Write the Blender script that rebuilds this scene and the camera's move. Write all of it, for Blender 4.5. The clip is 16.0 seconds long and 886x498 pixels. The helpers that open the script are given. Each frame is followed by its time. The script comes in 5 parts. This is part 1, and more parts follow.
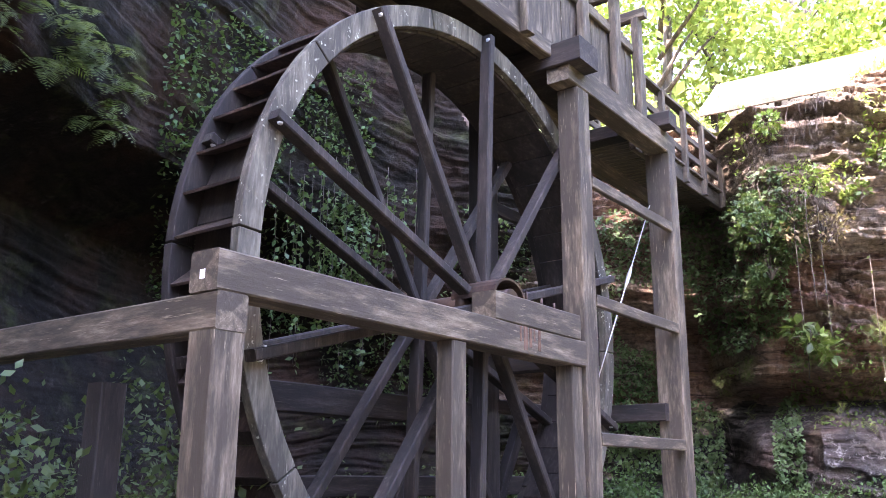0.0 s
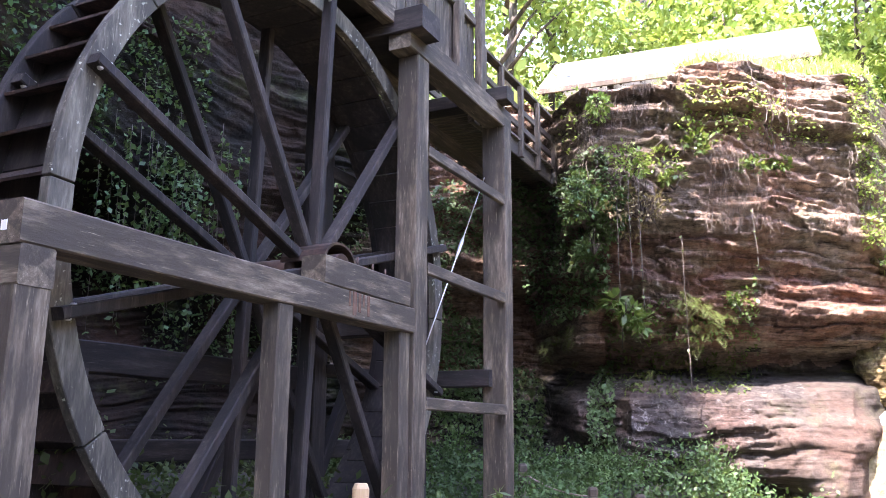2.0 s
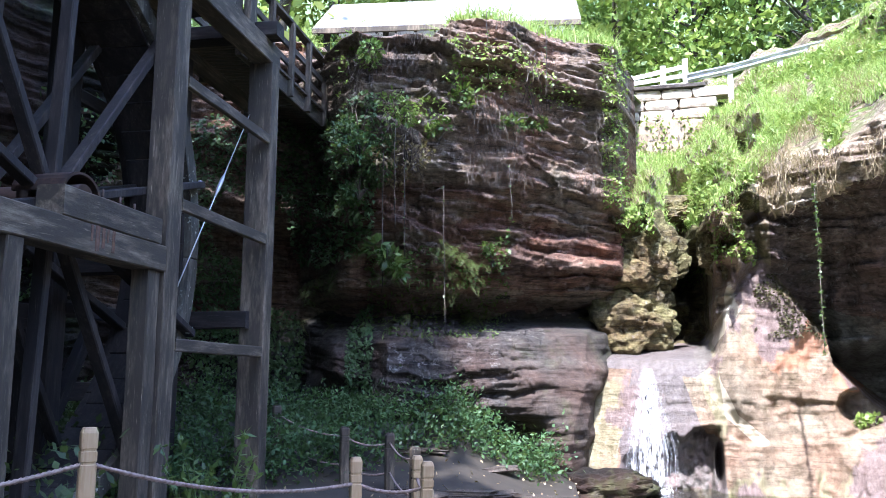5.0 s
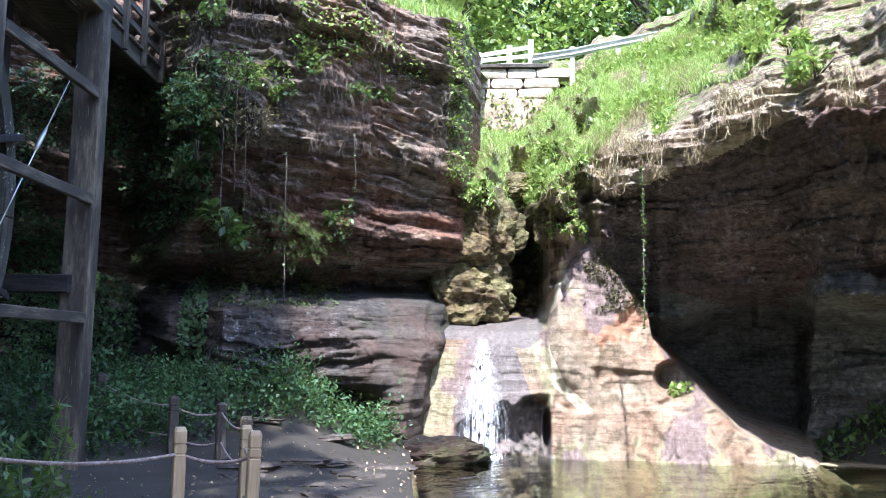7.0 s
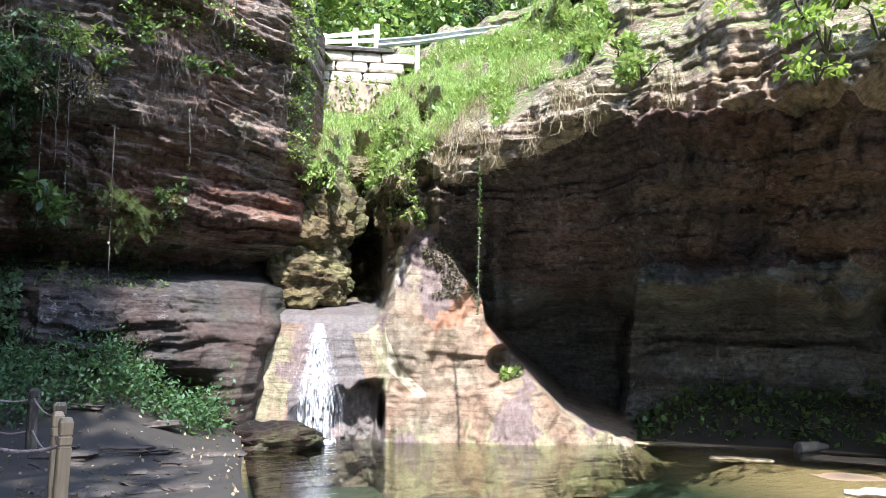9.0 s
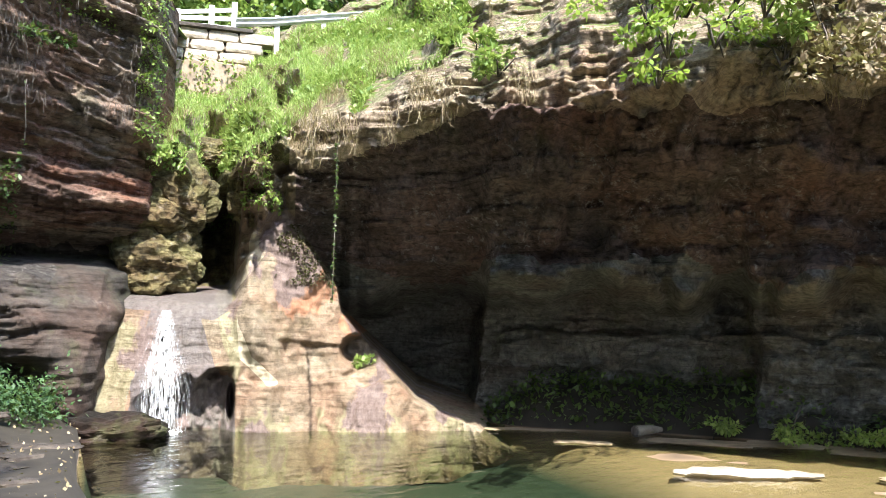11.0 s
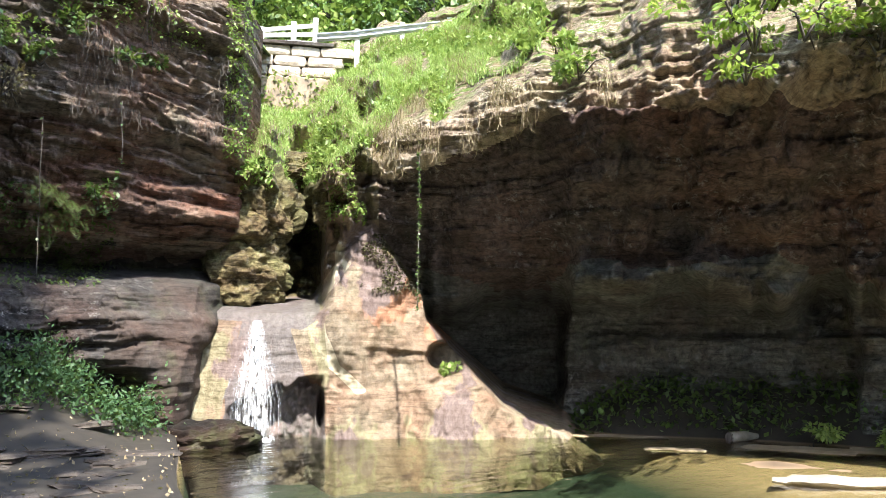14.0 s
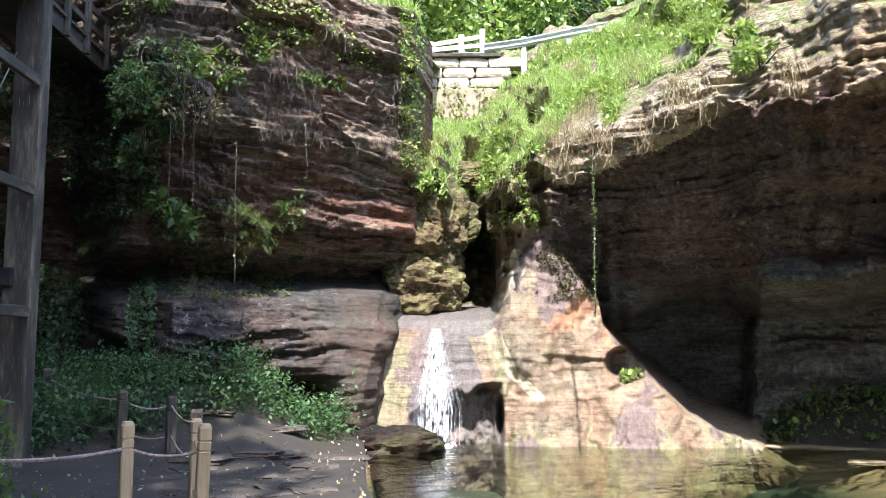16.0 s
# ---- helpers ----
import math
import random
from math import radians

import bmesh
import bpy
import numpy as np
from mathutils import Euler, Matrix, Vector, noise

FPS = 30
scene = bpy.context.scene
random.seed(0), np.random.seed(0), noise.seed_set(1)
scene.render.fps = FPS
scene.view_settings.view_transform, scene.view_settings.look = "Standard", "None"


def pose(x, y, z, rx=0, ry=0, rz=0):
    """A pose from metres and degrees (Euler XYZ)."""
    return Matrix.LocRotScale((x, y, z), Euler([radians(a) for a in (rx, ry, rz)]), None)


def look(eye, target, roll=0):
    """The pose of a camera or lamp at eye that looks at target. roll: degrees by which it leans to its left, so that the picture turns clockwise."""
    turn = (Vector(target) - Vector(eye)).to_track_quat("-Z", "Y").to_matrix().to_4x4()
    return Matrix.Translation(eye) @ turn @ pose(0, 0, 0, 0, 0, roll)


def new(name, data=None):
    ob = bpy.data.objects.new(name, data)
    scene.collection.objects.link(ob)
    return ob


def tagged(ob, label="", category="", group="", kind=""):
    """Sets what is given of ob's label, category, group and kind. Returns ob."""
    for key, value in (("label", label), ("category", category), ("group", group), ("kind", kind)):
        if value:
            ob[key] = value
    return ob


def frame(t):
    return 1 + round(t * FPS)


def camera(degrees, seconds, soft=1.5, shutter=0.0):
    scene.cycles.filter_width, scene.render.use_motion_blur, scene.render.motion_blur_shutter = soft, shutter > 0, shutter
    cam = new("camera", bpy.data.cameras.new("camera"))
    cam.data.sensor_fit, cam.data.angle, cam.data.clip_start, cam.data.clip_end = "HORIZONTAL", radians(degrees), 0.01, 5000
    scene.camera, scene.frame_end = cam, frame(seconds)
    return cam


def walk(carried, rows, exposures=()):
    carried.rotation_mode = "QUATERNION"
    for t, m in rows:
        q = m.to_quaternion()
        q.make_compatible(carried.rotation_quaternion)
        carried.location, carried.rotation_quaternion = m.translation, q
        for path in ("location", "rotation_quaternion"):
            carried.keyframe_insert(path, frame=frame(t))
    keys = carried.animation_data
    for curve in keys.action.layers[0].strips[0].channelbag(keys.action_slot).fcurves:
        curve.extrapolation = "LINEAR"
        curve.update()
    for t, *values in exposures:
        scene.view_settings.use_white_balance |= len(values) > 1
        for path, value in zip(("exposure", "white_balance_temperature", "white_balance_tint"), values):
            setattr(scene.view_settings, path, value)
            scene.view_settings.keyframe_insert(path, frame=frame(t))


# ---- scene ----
# ---------------------------------------------------------------- camera
# t, yaw, pitch, roll in degrees; the eye swings on an arm's length round the turning body
EYE, ARM = 1.6, 0.45
ROWS = [
    (0.0, -0.00, 14.58, 0.50),
    (0.5, -2.14, 13.93, 0.44),
    (1.0, -4.78, 13.14, 0.39),
    (1.5, -8.00, 12.69, 0.22),
    (2.0, -10.99, 12.34, 0.43),
    (2.5, -13.53, 11.66, 0.59),
    (3.0, -16.29, 10.71, 0.56),
    (3.5, -19.10, 10.09, 0.34),
    (4.0, -21.85, 9.55, 0.32),
    (4.2, -22.84, 9.34, 0.31),
    (6.3, -33.01, 7.33, 0.33),
    (6.5, -34.15, 7.11, 0.36),
    (7.0, -36.99, 6.71, 0.75),
    (7.5, -39.64, 6.20, 0.90),
    (8.0, -42.32, 6.11, 0.93),
    (8.5, -44.89, 5.93, 0.98),
    (9.0, -47.60, 5.85, 1.14),
    (9.5, -50.38, 5.84, 1.36),
    (10.0, -52.81, 5.49, 1.38),
    (10.2, -53.81, 5.39, 1.37),
    (12.3, -59.22, 5.39, 1.48),
    (12.5, -58.79, 5.37, 1.49),
    (13.0, -57.35, 5.28, 1.23),
    (13.5, -54.82, 5.34, 0.96),
    (14.0, -51.58, 5.63, 0.62),
    (14.5, -48.26, 5.89, 0.37),
    (15.0, -45.33, 5.91, 0.25),
    (15.5, -42.66, 5.72, 0.12),
    (16.0, -40.11, 6.03, 0.02),
    ]
cam = camera(55.14, 16.0, soft=0.75)


def eye_pose(yaw, pitch, roll):
    ya, pi = radians(yaw), radians(pitch)
    eye = Vector((-ARM * math.sin(ya), ARM * math.cos(ya), EYE))
    ahead = Vector((-math.sin(ya) * math.cos(pi), math.cos(ya) * math.cos(pi), math.sin(pi)))
    return look(eye, eye + ahead, roll)


EXPOSURES = [(0.0, 4.95, 6800, 36), (2.0, 4.4, 6500, 34), (3.0, 4.0, 6000, 30), (4.0, 3.45, 5600, 25), (6.5, 3.2, 5350, 18), (9.0, 2.95, 5550, 15), (12.5, 2.95, 6300, 11), (16.0, 3.0, 5850, 14)]
walk(cam, [(t, eye_pose(ya, pi, ro)) for t, ya, pi, ro in ROWS], EXPOSURES)
# ---------------------------------------------------------------- light
SUN_AZ, SUN_EL = 220.0, 54.0
world = bpy.data.worlds.new("sky")
scene.world = world
world.use_nodes = True
wt = world.node_tree
sky = wt.nodes.new("ShaderNodeTexSky")
sky.sky_type = 'NISHITA'
sky.sun_disc = False
sky.sun_elevation = radians(SUN_EL)
sky.sun_rotation = radians(SUN_AZ)
wt.links.new(sky.outputs[0], wt.nodes["Background"].inputs[0])
wt.nodes["Background"].inputs[1].default_value = 0.15
sun = new("sun", bpy.data.lights.new("sun", 'SUN'))
sun.data.energy, sun.data.angle, sun.data.color = 2.2, radians(0.6), (1.0, 0.94, 0.84)
sa, se = radians(SUN_AZ), radians(SUN_EL)
sun_way = Vector((math.sin(sa) * math.cos(se), math.cos(sa) * math.cos(se), math.sin(se)))
sun.matrix_world = look(sun_way * 60, (0, 0, 0))


# ---------------------------------------------------------------- noise
def hash3(ix, iy, iz, seed):
    h = (ix.astype(np.int64) * 374761393 + iy.astype(np.int64) * 668265263 + iz.astype(np.int64) * 2147483647 + seed * 974634777) & 0xFFFFFFFF
    h = ((h ^ (h >> 13)) * 1274126177) & 0xFFFFFFFF
    h = ((h ^ (h >> 16)) * 2246822519) & 0xFFFFFFFF
    return ((h ^ (h >> 15)) & 0xFFFF) / 65535.0


def vnoise(x, y, z, seed=0):
    """Smooth value noise, 0 to 1."""
    x, y, z = np.broadcast_arrays(np.asarray(x, float), np.asarray(y, float), np.asarray(z, float))
    ix, iy, iz = np.floor(x), np.floor(y), np.floor(z)
    fx, fy, fz = x - ix, y - iy, z - iz
    fx, fy, fz = (f * f * (3 - 2 * f) for f in (fx, fy, fz))
    out = 0
    for dx in (0, 1):
        for dy in (0, 1):
            for dz in (0, 1):
                w = (fx if dx else 1 - fx) * (fy if dy else 1 - fy) * (fz if dz else 1 - fz)
                out = out + w * hash3(ix + dx, iy + dy, iz + dz, seed)
    return out


def fbm(x, y, z, octaves=4, seed=0):
    """Layered noise round 0."""
    out, amp, s = 0, 1.0, 1.0
    for k in range(octaves):
        out = out + amp * (vnoise(np.asarray(x) * s, np.asarray(y) * s, np.asarray(z) * s, seed + k) - 0.5)
        amp, s = amp * 0.5, s * 2.03
    return out


def sstep(a, b, x):
    k = np.clip((np.asarray(x, float) - a) / (b - a), 0, 1)
    return k * k * (3 - 2 * k)


def beds(z, thick, seed):
    """Rock beds: a step for each layer, with a rounded lip."""
    k = np.asarray(z) / thick
    i = np.floor(k)
    f = k - i
    here, nxt = hash3(i, i * 0, i * 0, seed), hash3(i + 1, i * 0, i * 0, seed)
    return here + (nxt - here) * sstep(0.88, 1.0, f)


# ---------------------------------------------------------------- mesh helpers
def mesh_of(name, verts, faces, smooth=False):
    me = bpy.data.meshes.new(name)
    me.from_pydata([tuple(v) for v in verts], [], faces)
    me.update()
    if smooth:
        me.polygons.foreach_set("use_smooth", [True] * len(me.polygons))
    return me


def big_mesh(name, verts, quads, smooth=False):
    """Fast mesh from arrays of places and quads."""
    verts, quads = np.asarray(verts, np.float32), np.asarray(quads, np.int32)
    me = bpy.data.meshes.new(name)
    n, k = len(quads), quads.shape[1]
    me.vertices.add(len(verts))
    me.vertices.foreach_set("co", verts.ravel())
    me.loops.add(n * k)
    me.loops.foreach_set("vertex_index", quads.ravel())
    me.polygons.add(n)
    me.polygons.foreach_set("loop_start", np.arange(n, dtype=np.int32) * k)
    me.polygons.foreach_set("loop_total", np.full(n, k, np.int32))
    me.update(calc_edges=True)
    me.validate()
    if smooth:
        me.polygons.foreach_set("use_smooth", np.ones(n, bool))
    return me


def grid_quads(nu, nv):
    i, j = np.meshgrid(np.arange(nu - 1), np.arange(nv - 1), indexing="ij")
    a = i * nv + j
    return np.stack([a, a + nv, a + nv + 1, a + 1], -1).reshape(-1, 4)


def bm_mesh(name, bm):
    me = bpy.data.meshes.new(name)
    bm.to_mesh(me)
    bm.free()
    return me


def part(name, data, material, parent=None, label="", m=None, kind=""):
    """Links a mesh (or bmesh) as one object, under a thing where one is given."""
    if isinstance(data, bmesh.types.BMesh):
        data = bm_mesh(name, data)
    if material and not data.materials:
        data.materials.append(material)
    ob = new(name, data)
    ob.parent = parent
    if m is not None:
        ob.matrix_basis = m
    return tagged(ob, label, kind=kind)


def thing(name, label, category, group="", m=None, kind=""):
    ob = new(name)
    ob.empty_display_size = 0.2
    if m is not None:
        ob.matrix_basis = m
    return tagged(ob, label, category, group, kind)


def beam_bm(p, q, w, h, up=(0, 0, 1), bevel=0.012, cuts=3, rough=0.006, seed=0):
    """A sawn timber from p to q, w wide and h high, with eased edges and a slightly uneven face."""
    p, q = Vector(p), Vector(q)
    ax = (q - p).normalized()
    up = Vector(up)
    side = ax.cross(up)
    if side.length < 1e-4:
        side = ax.cross(Vector((1, 0, 0)))
    side.normalize()
    up = side.cross(ax).normalized()
    rnd = random.Random(seed)
    b = bevel
    ring = [(-w / 2 + b, -h / 2), (w / 2 - b, -h / 2), (w / 2, -h / 2 + b), (w / 2, h / 2 - b), (w / 2 - b, h / 2), (-w / 2 + b, h / 2), (-w / 2, h / 2 - b), (-w / 2, -h / 2 + b)]
    bm = bmesh.new()
    rings = []
    n = cuts + 2
    for i in range(n):
        c = p.lerp(q, i / (n - 1))
        o1, o2 = rnd.uniform(-rough, rough), rnd.uniform(-rough, rough)
        if i in (0, n - 1):
            o1 = o2 = 0
        rings.append([bm.verts.new(c + side * (x + o1) + up * (y + o2)) for x, y in ring])
    for r0, r1 in zip(rings, rings[1:]):
        for k in range(8):
            bm.faces.new((r0[k], r0[(k + 1) % 8], r1[(k + 1) % 8], r1[k]))
    bm.faces.new(rings[0])
    bm.faces.new(rings[-1])
    bmesh.ops.recalc_face_normals(bm, faces=bm.faces)
    return bm


def rod_bm(points, radius, sides=8):
    """A round rod or rope through the points."""
    bm = bmesh.new()
    rings = []
    pts = [Vector(p) for p in points]
    radii = radius if isinstance(radius, (list, tuple)) else [radius] * len(pts)
    for i, p in enumerate(pts):
        d = (pts[min(i + 1, len(pts) - 1)] - pts[max(i - 1, 0)]).normalized()
        s = d.cross(Vector((0, 0, 1)))
        if s.length < 1e-3:
            s = d.cross(Vector((1, 0, 0)))
        s.normalize()
        t = s.cross(d)
        rings.append([bm.verts.new(p + (s * math.cos(2 * math.pi * k / sides) + t * math.sin(2 * math.pi * k / sides)) * radii[i]) for k in range(sides)])
    for r0, r1 in zip(rings, rings[1:]):
        for k in range(sides):
            f = bm.faces.new((r0[k], r0[(k + 1) % sides], r1[(k + 1) % sides], r1[k]))
            f.smooth = True
    bm.faces.new(rings[0])
    bm.faces.new(rings[-1])
    bmesh.ops.recalc_face_normals(bm, faces=bm.faces)
    return bm


# ---------------------------------------------------------------- materials
def mat(name, rough=0.8):
    m = bpy.data.materials.new(name)
    m.use_nodes = True
    b = m.node_tree.nodes["Principled BSDF"]
    b.inputs["Roughness"].default_value = rough
    return m, m.node_tree, b


def coords(nt, scale=(1, 1, 1), turn=(0, 0, 0), space="Object"):
    tc, mp = nt.nodes.new("ShaderNodeTexCoord"), nt.nodes.new("ShaderNodeMapping")
    mp.inputs["Scale"].default_value = scale
    mp.inputs["Rotation"].default_value = turn
    nt.links.new(tc.outputs[space], mp.inputs[0])
    return mp.outputs[0]


def noise_node(nt, vec, scale, detail=6, rough=0.6):
    n = nt.nodes.new("ShaderNodeTexNoise")
    n.inputs["Scale"].default_value, n.inputs["Detail"].default_value, n.inputs["Roughness"].default_value = scale, detail, rough
    nt.links.new(vec, n.inputs["Vector"])
    return n.outputs["Fac"]


def ramp(nt, fac, stops):
    r = nt.nodes.new("ShaderNodeValToRGB")
    while len(r.color_ramp.elements) < len(stops):
        r.color_ramp.elements.new(0.5)
    for e, (p, c) in zip(r.color_ramp.elements, stops):
        e.position, e.color = p, (*c, 1)
    nt.links.new(fac, r.inputs[0])
    return r.outputs["Color"]


def mix(nt, fac, a, b, mode="MIX"):
    n = nt.nodes.new("ShaderNodeMix")
    n.data_type, n.blend_type = "RGBA", mode
    for sock, v in ((n.inputs["Factor"], fac), (n.inputs["A"], a), (n.inputs["B"], b)):
        if isinstance(v, (int, float)):
            sock.default_value = v
        elif isinstance(v, tuple):
            sock.default_value = (*v, 1)
        else:
            nt.links.new(v, sock)
    return n.outputs["Result"]


def bump(nt, b, height, strength=0.4, distance=0.02):
    n = nt.nodes.new("ShaderNodeBump")
    n.inputs["Strength"].default_value, n.inputs["Distance"].default_value = strength, distance
    nt.links.new(height, n.inputs["Height"])
    nt.links.new(n.outputs[0], b.inputs["Normal"])


def wood(name, tones, grain=(1, 1, 14), scale=2.5, lichen=0.0, rough=0.85):
    """Weathered timber: streaks along the local z of the grain space, patches, specks of lichen."""
    m, nt, b = mat(name, rough)
    v = coords(nt, (8, 8, 1.2))
    v2 = coords(nt)
    g = noise_node(nt, v, scale, 8, 0.7)
    col = ramp(nt, g, [(0.3, tones[0]), (0.52, tones[1]), (0.75, tones[2])])
    stain = noise_node(nt, coords(nt, (2.6, 2.6, 0.55)), 1.6, 6, 0.65)
    col = mix(nt, ramp(nt, stain, [(0.45, (0.9, 0.9, 0.9)), (0.58, (0, 0, 0))]), col, tuple(t * 0.28 for t in tones[1]))
    worn = noise_node(nt, coords(nt, (46, 46, 2.4)), 1.5, 4, 0.7)
    gate = noise_node(nt, v2, 2.2, 3)
    pale = mix(nt, 1.0, ramp(nt, worn, [(0.6, (0, 0, 0)), (0.72, (0.8, 0.8, 0.8))]), ramp(nt, gate, [(0.42, (0, 0, 0)), (0.6, (1, 1, 1))]), "MULTIPLY")
    col = mix(nt, pale, col, tuple(min(0.5, t * 1.7) for t in tones[2]))
    if lichen:
        sp = noise_node(nt, v2, 22, 3)
        lo = noise_node(nt, v2, 3, 3)
        f = nt.nodes.new("ShaderNodeMath")
        f.operation = 'MULTIPLY'
        nt.links.new(ramp(nt, sp, [(0.62, (0, 0, 0)), (0.68, (1, 1, 1))]), f.inputs[0])
        nt.links.new(ramp(nt, lo, [(0.5 - lichen * 0.2, (0, 0, 0)), (0.6, (1, 1, 1))]), f.inputs[1])
        col = mix(nt, f.outputs[0], col, (0.42, 0.43, 0.33))
    nt.links.new(col, b.inputs["Base Color"])
    bump(nt, b, g, 0.5, 0.012)
    return m
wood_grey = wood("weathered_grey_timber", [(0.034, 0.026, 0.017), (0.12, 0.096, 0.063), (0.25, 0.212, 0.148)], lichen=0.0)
# Dark timber copy: wet wheel wood, and painted shade on rear and inner parts.
wood_dark = wood("wet_shade_timber", [(0.011, 0.008, 0.006), (0.028, 0.021, 0.016), (0.075, 0.061, 0.048)], lichen=0.0)


def rock_material(name, cols, red=0.5, moss=0.3, bedding=(0.35, 0.35, 3.2), cracks=0.8, grit=0.85, relief_m=0.2, lichen=0.4):
    m, nt, b = mat(name, 0.9)
    b.inputs["Specular IOR Level"].default_value = 0.2
    flat = coords(nt, bedding)
    pos = coords(nt)
    lay = noise_node(nt, flat, 1.6, 8, 0.65)
    patch = noise_node(nt, pos, 0.45, 5, 0.6)
    fine = noise_node(nt, pos, 9.0, 8, 0.7)
    col = ramp(nt, lay, [(0.28, cols[0]), (0.45, cols[1]), (0.6, cols[2]), (0.78, cols[3])])
    col = mix(nt, ramp(nt, patch, [(0.45, (0, 0, 0)), (0.68, (red, red, red))]), col, (0.30, 0.125, 0.07))
    gr = noise_node(nt, pos, 1.1, 6, 0.65)
    col = mix(nt, ramp(nt, gr, [(0.55, (0, 0, 0)), (0.72, (moss, moss, moss))]), col, (0.07, 0.095, 0.03))
    col = mix(nt, grit, col, ramp(nt, fine, [(0.32, (0.3, 0.3, 0.3)), (0.5, (0.9, 0.9, 0.9)), (0.7, (1.5, 1.5, 1.5))]), "MULTIPLY")
    nt.links.new(col, b.inputs["Base Color"])
    thin = noise_node(nt, coords(nt, (0.6, 0.6, 10.0)), 2.2, 8, 0.75)
    crack = ramp(nt, thin, [(0.36, (0.12, 0.11, 0.10)), (0.47, (1, 1, 1))])
    where = ramp(nt, noise_node(nt, pos, 0.7, 4, 0.6), [(0.46, (0, 0, 0)), (0.62, (lichen, lichen, lichen))])
    spk = mix(nt, 1.0, where, ramp(nt, noise_node(nt, pos, 6.0, 9, 0.78), [(0.54, (0, 0, 0)), (0.64, (1, 1, 1))]), "MULTIPLY")
    col2 = mix(nt, spk, mix(nt, cracks, col, crack, "MULTIPLY"), (0.38, 0.36, 0.33))
    nt.links.new(col2, b.inputs["Base Color"])
    h = mix(nt, 0.5, mix(nt, 0.5, lay, thin), fine)
    bump(nt, b, h, 1.0, relief_m)
    return m


def grassy(m):
    """Soil and turf where the pale cliff lies back above its brow."""
    nt = m.node_tree
    b = nt.nodes["Principled BSDF"]
    geo = nt.nodes.new("ShaderNodeNewGeometry")
    sep = nt.nodes.new("ShaderNodeSeparateXYZ")
    nt.links.new(geo.outputs["True Normal"], sep.inputs[0])
    sep2 = nt.nodes.new("ShaderNodeSeparateXYZ")
    nt.links.new(geo.outputs["Position"], sep2.inputs[0])
    up = ramp(nt, sep.outputs["Z"], [(0.35, (0, 0, 0)), (0.6, (1, 1, 1))])
    mp = nt.nodes.new("ShaderNodeMapRange")
    mp.inputs["From Min"].default_value, mp.inputs["From Max"].default_value = 5.2, 6.1
    nt.links.new(sep2.outputs["Z"], mp.inputs["Value"])
    f = mix(nt, 1.0, up, mp.outputs[0], "MULTIPLY")
    old = b.inputs["Base Color"].links[0].from_socket
    n = noise_node(nt, coords(nt), 2.5, 6)
    turf = ramp(nt, n, [(0.35, (0.17, 0.12, 0.07)), (0.5, (0.12, 0.15, 0.04)), (0.7, (0.13, 0.22, 0.04))])
    nt.links.new(mix(nt, f, old, turf), b.inputs["Base Color"])


rock_dark = rock_material("shaded_sandstone", [(0.065, 0.05, 0.038), (0.16, 0.125, 0.093), (0.25, 0.198, 0.15), (0.36, 0.3, 0.235)], 0.5, 0.3, (0.35, 0.35, 3.2), 0.8, 0.85, 0.16, 0.25)
rock_red = rock_material("red_banded_sandstone", [(0.045, 0.031, 0.024), (0.12, 0.078, 0.058), (0.18, 0.122, 0.092), (0.26, 0.19, 0.15)], 0.5, 0.15, (0.35, 0.35, 3.2), 0.8, 0.85, 0.16, 0.3)
# Red cave stone, its tone lowered so the colour holds part of the shade.
rock_cave = rock_material("shade_toned_red_sandstone", [(0.05, 0.039, 0.034), (0.117, 0.087, 0.072), (0.172, 0.128, 0.106), (0.27, 0.212, 0.178)], 0.3, 0.25, (0.5, 0.5, 1.6), 0.7, 1.0, 0.3, 0.85)
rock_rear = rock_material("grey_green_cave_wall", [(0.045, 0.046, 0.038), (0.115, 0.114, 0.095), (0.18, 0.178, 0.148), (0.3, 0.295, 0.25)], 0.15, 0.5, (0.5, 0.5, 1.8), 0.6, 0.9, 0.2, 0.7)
# Near-black: damp for the pool boulder, painted shade for the cliff by the wheel.
rock_damp_shade = rock_material("black_damp_shade_rock", [(0.004, 0.004, 0.003), (0.009, 0.008, 0.006), (0.015, 0.012, 0.009), (0.028, 0.024, 0.018)], 0.1, 0.5, (0.8, 0.8, 1.4), 0.4, 0.6, 0.08, 0.1)
rock_shelf = rock_material("grey_wet_shelf_rock", [(0.017, 0.015, 0.014), (0.042, 0.038, 0.034), (0.067, 0.061, 0.054), (0.115, 0.106, 0.094)], 0.15, 0.3, (0.5, 0.5, 2.6), 0.75, 0.85, 0.14, 0.75)
rock_smooth = rock_material("smooth_grey_brown_rock", [(0.022, 0.02, 0.017), (0.04, 0.035, 0.029), (0.056, 0.05, 0.042), (0.088, 0.08, 0.068)], 0.15, 0.35, (0.5, 0.5, 2.0), 0.5, 0.5, 0.06, 0.1)
rock_worn = rock_material("worn_yellow_sandstone", [(0.1, 0.077, 0.05), (0.175, 0.138, 0.092), (0.245, 0.2, 0.138), (0.33, 0.285, 0.21)], 0.38, 0.3, (0.7, 0.7, 1.2), 0.45, 0.55, 0.09, 0.15)

boulder_m = rock_material("mossy_boulder", [(0.035, 0.032, 0.018), (0.1, 0.092, 0.042), (0.2, 0.195, 0.085), (0.34, 0.32, 0.17)], 0.25, 0.6, (1.2, 1.2, 2.0), 0.7, 1.0, 0.2, 0.3)


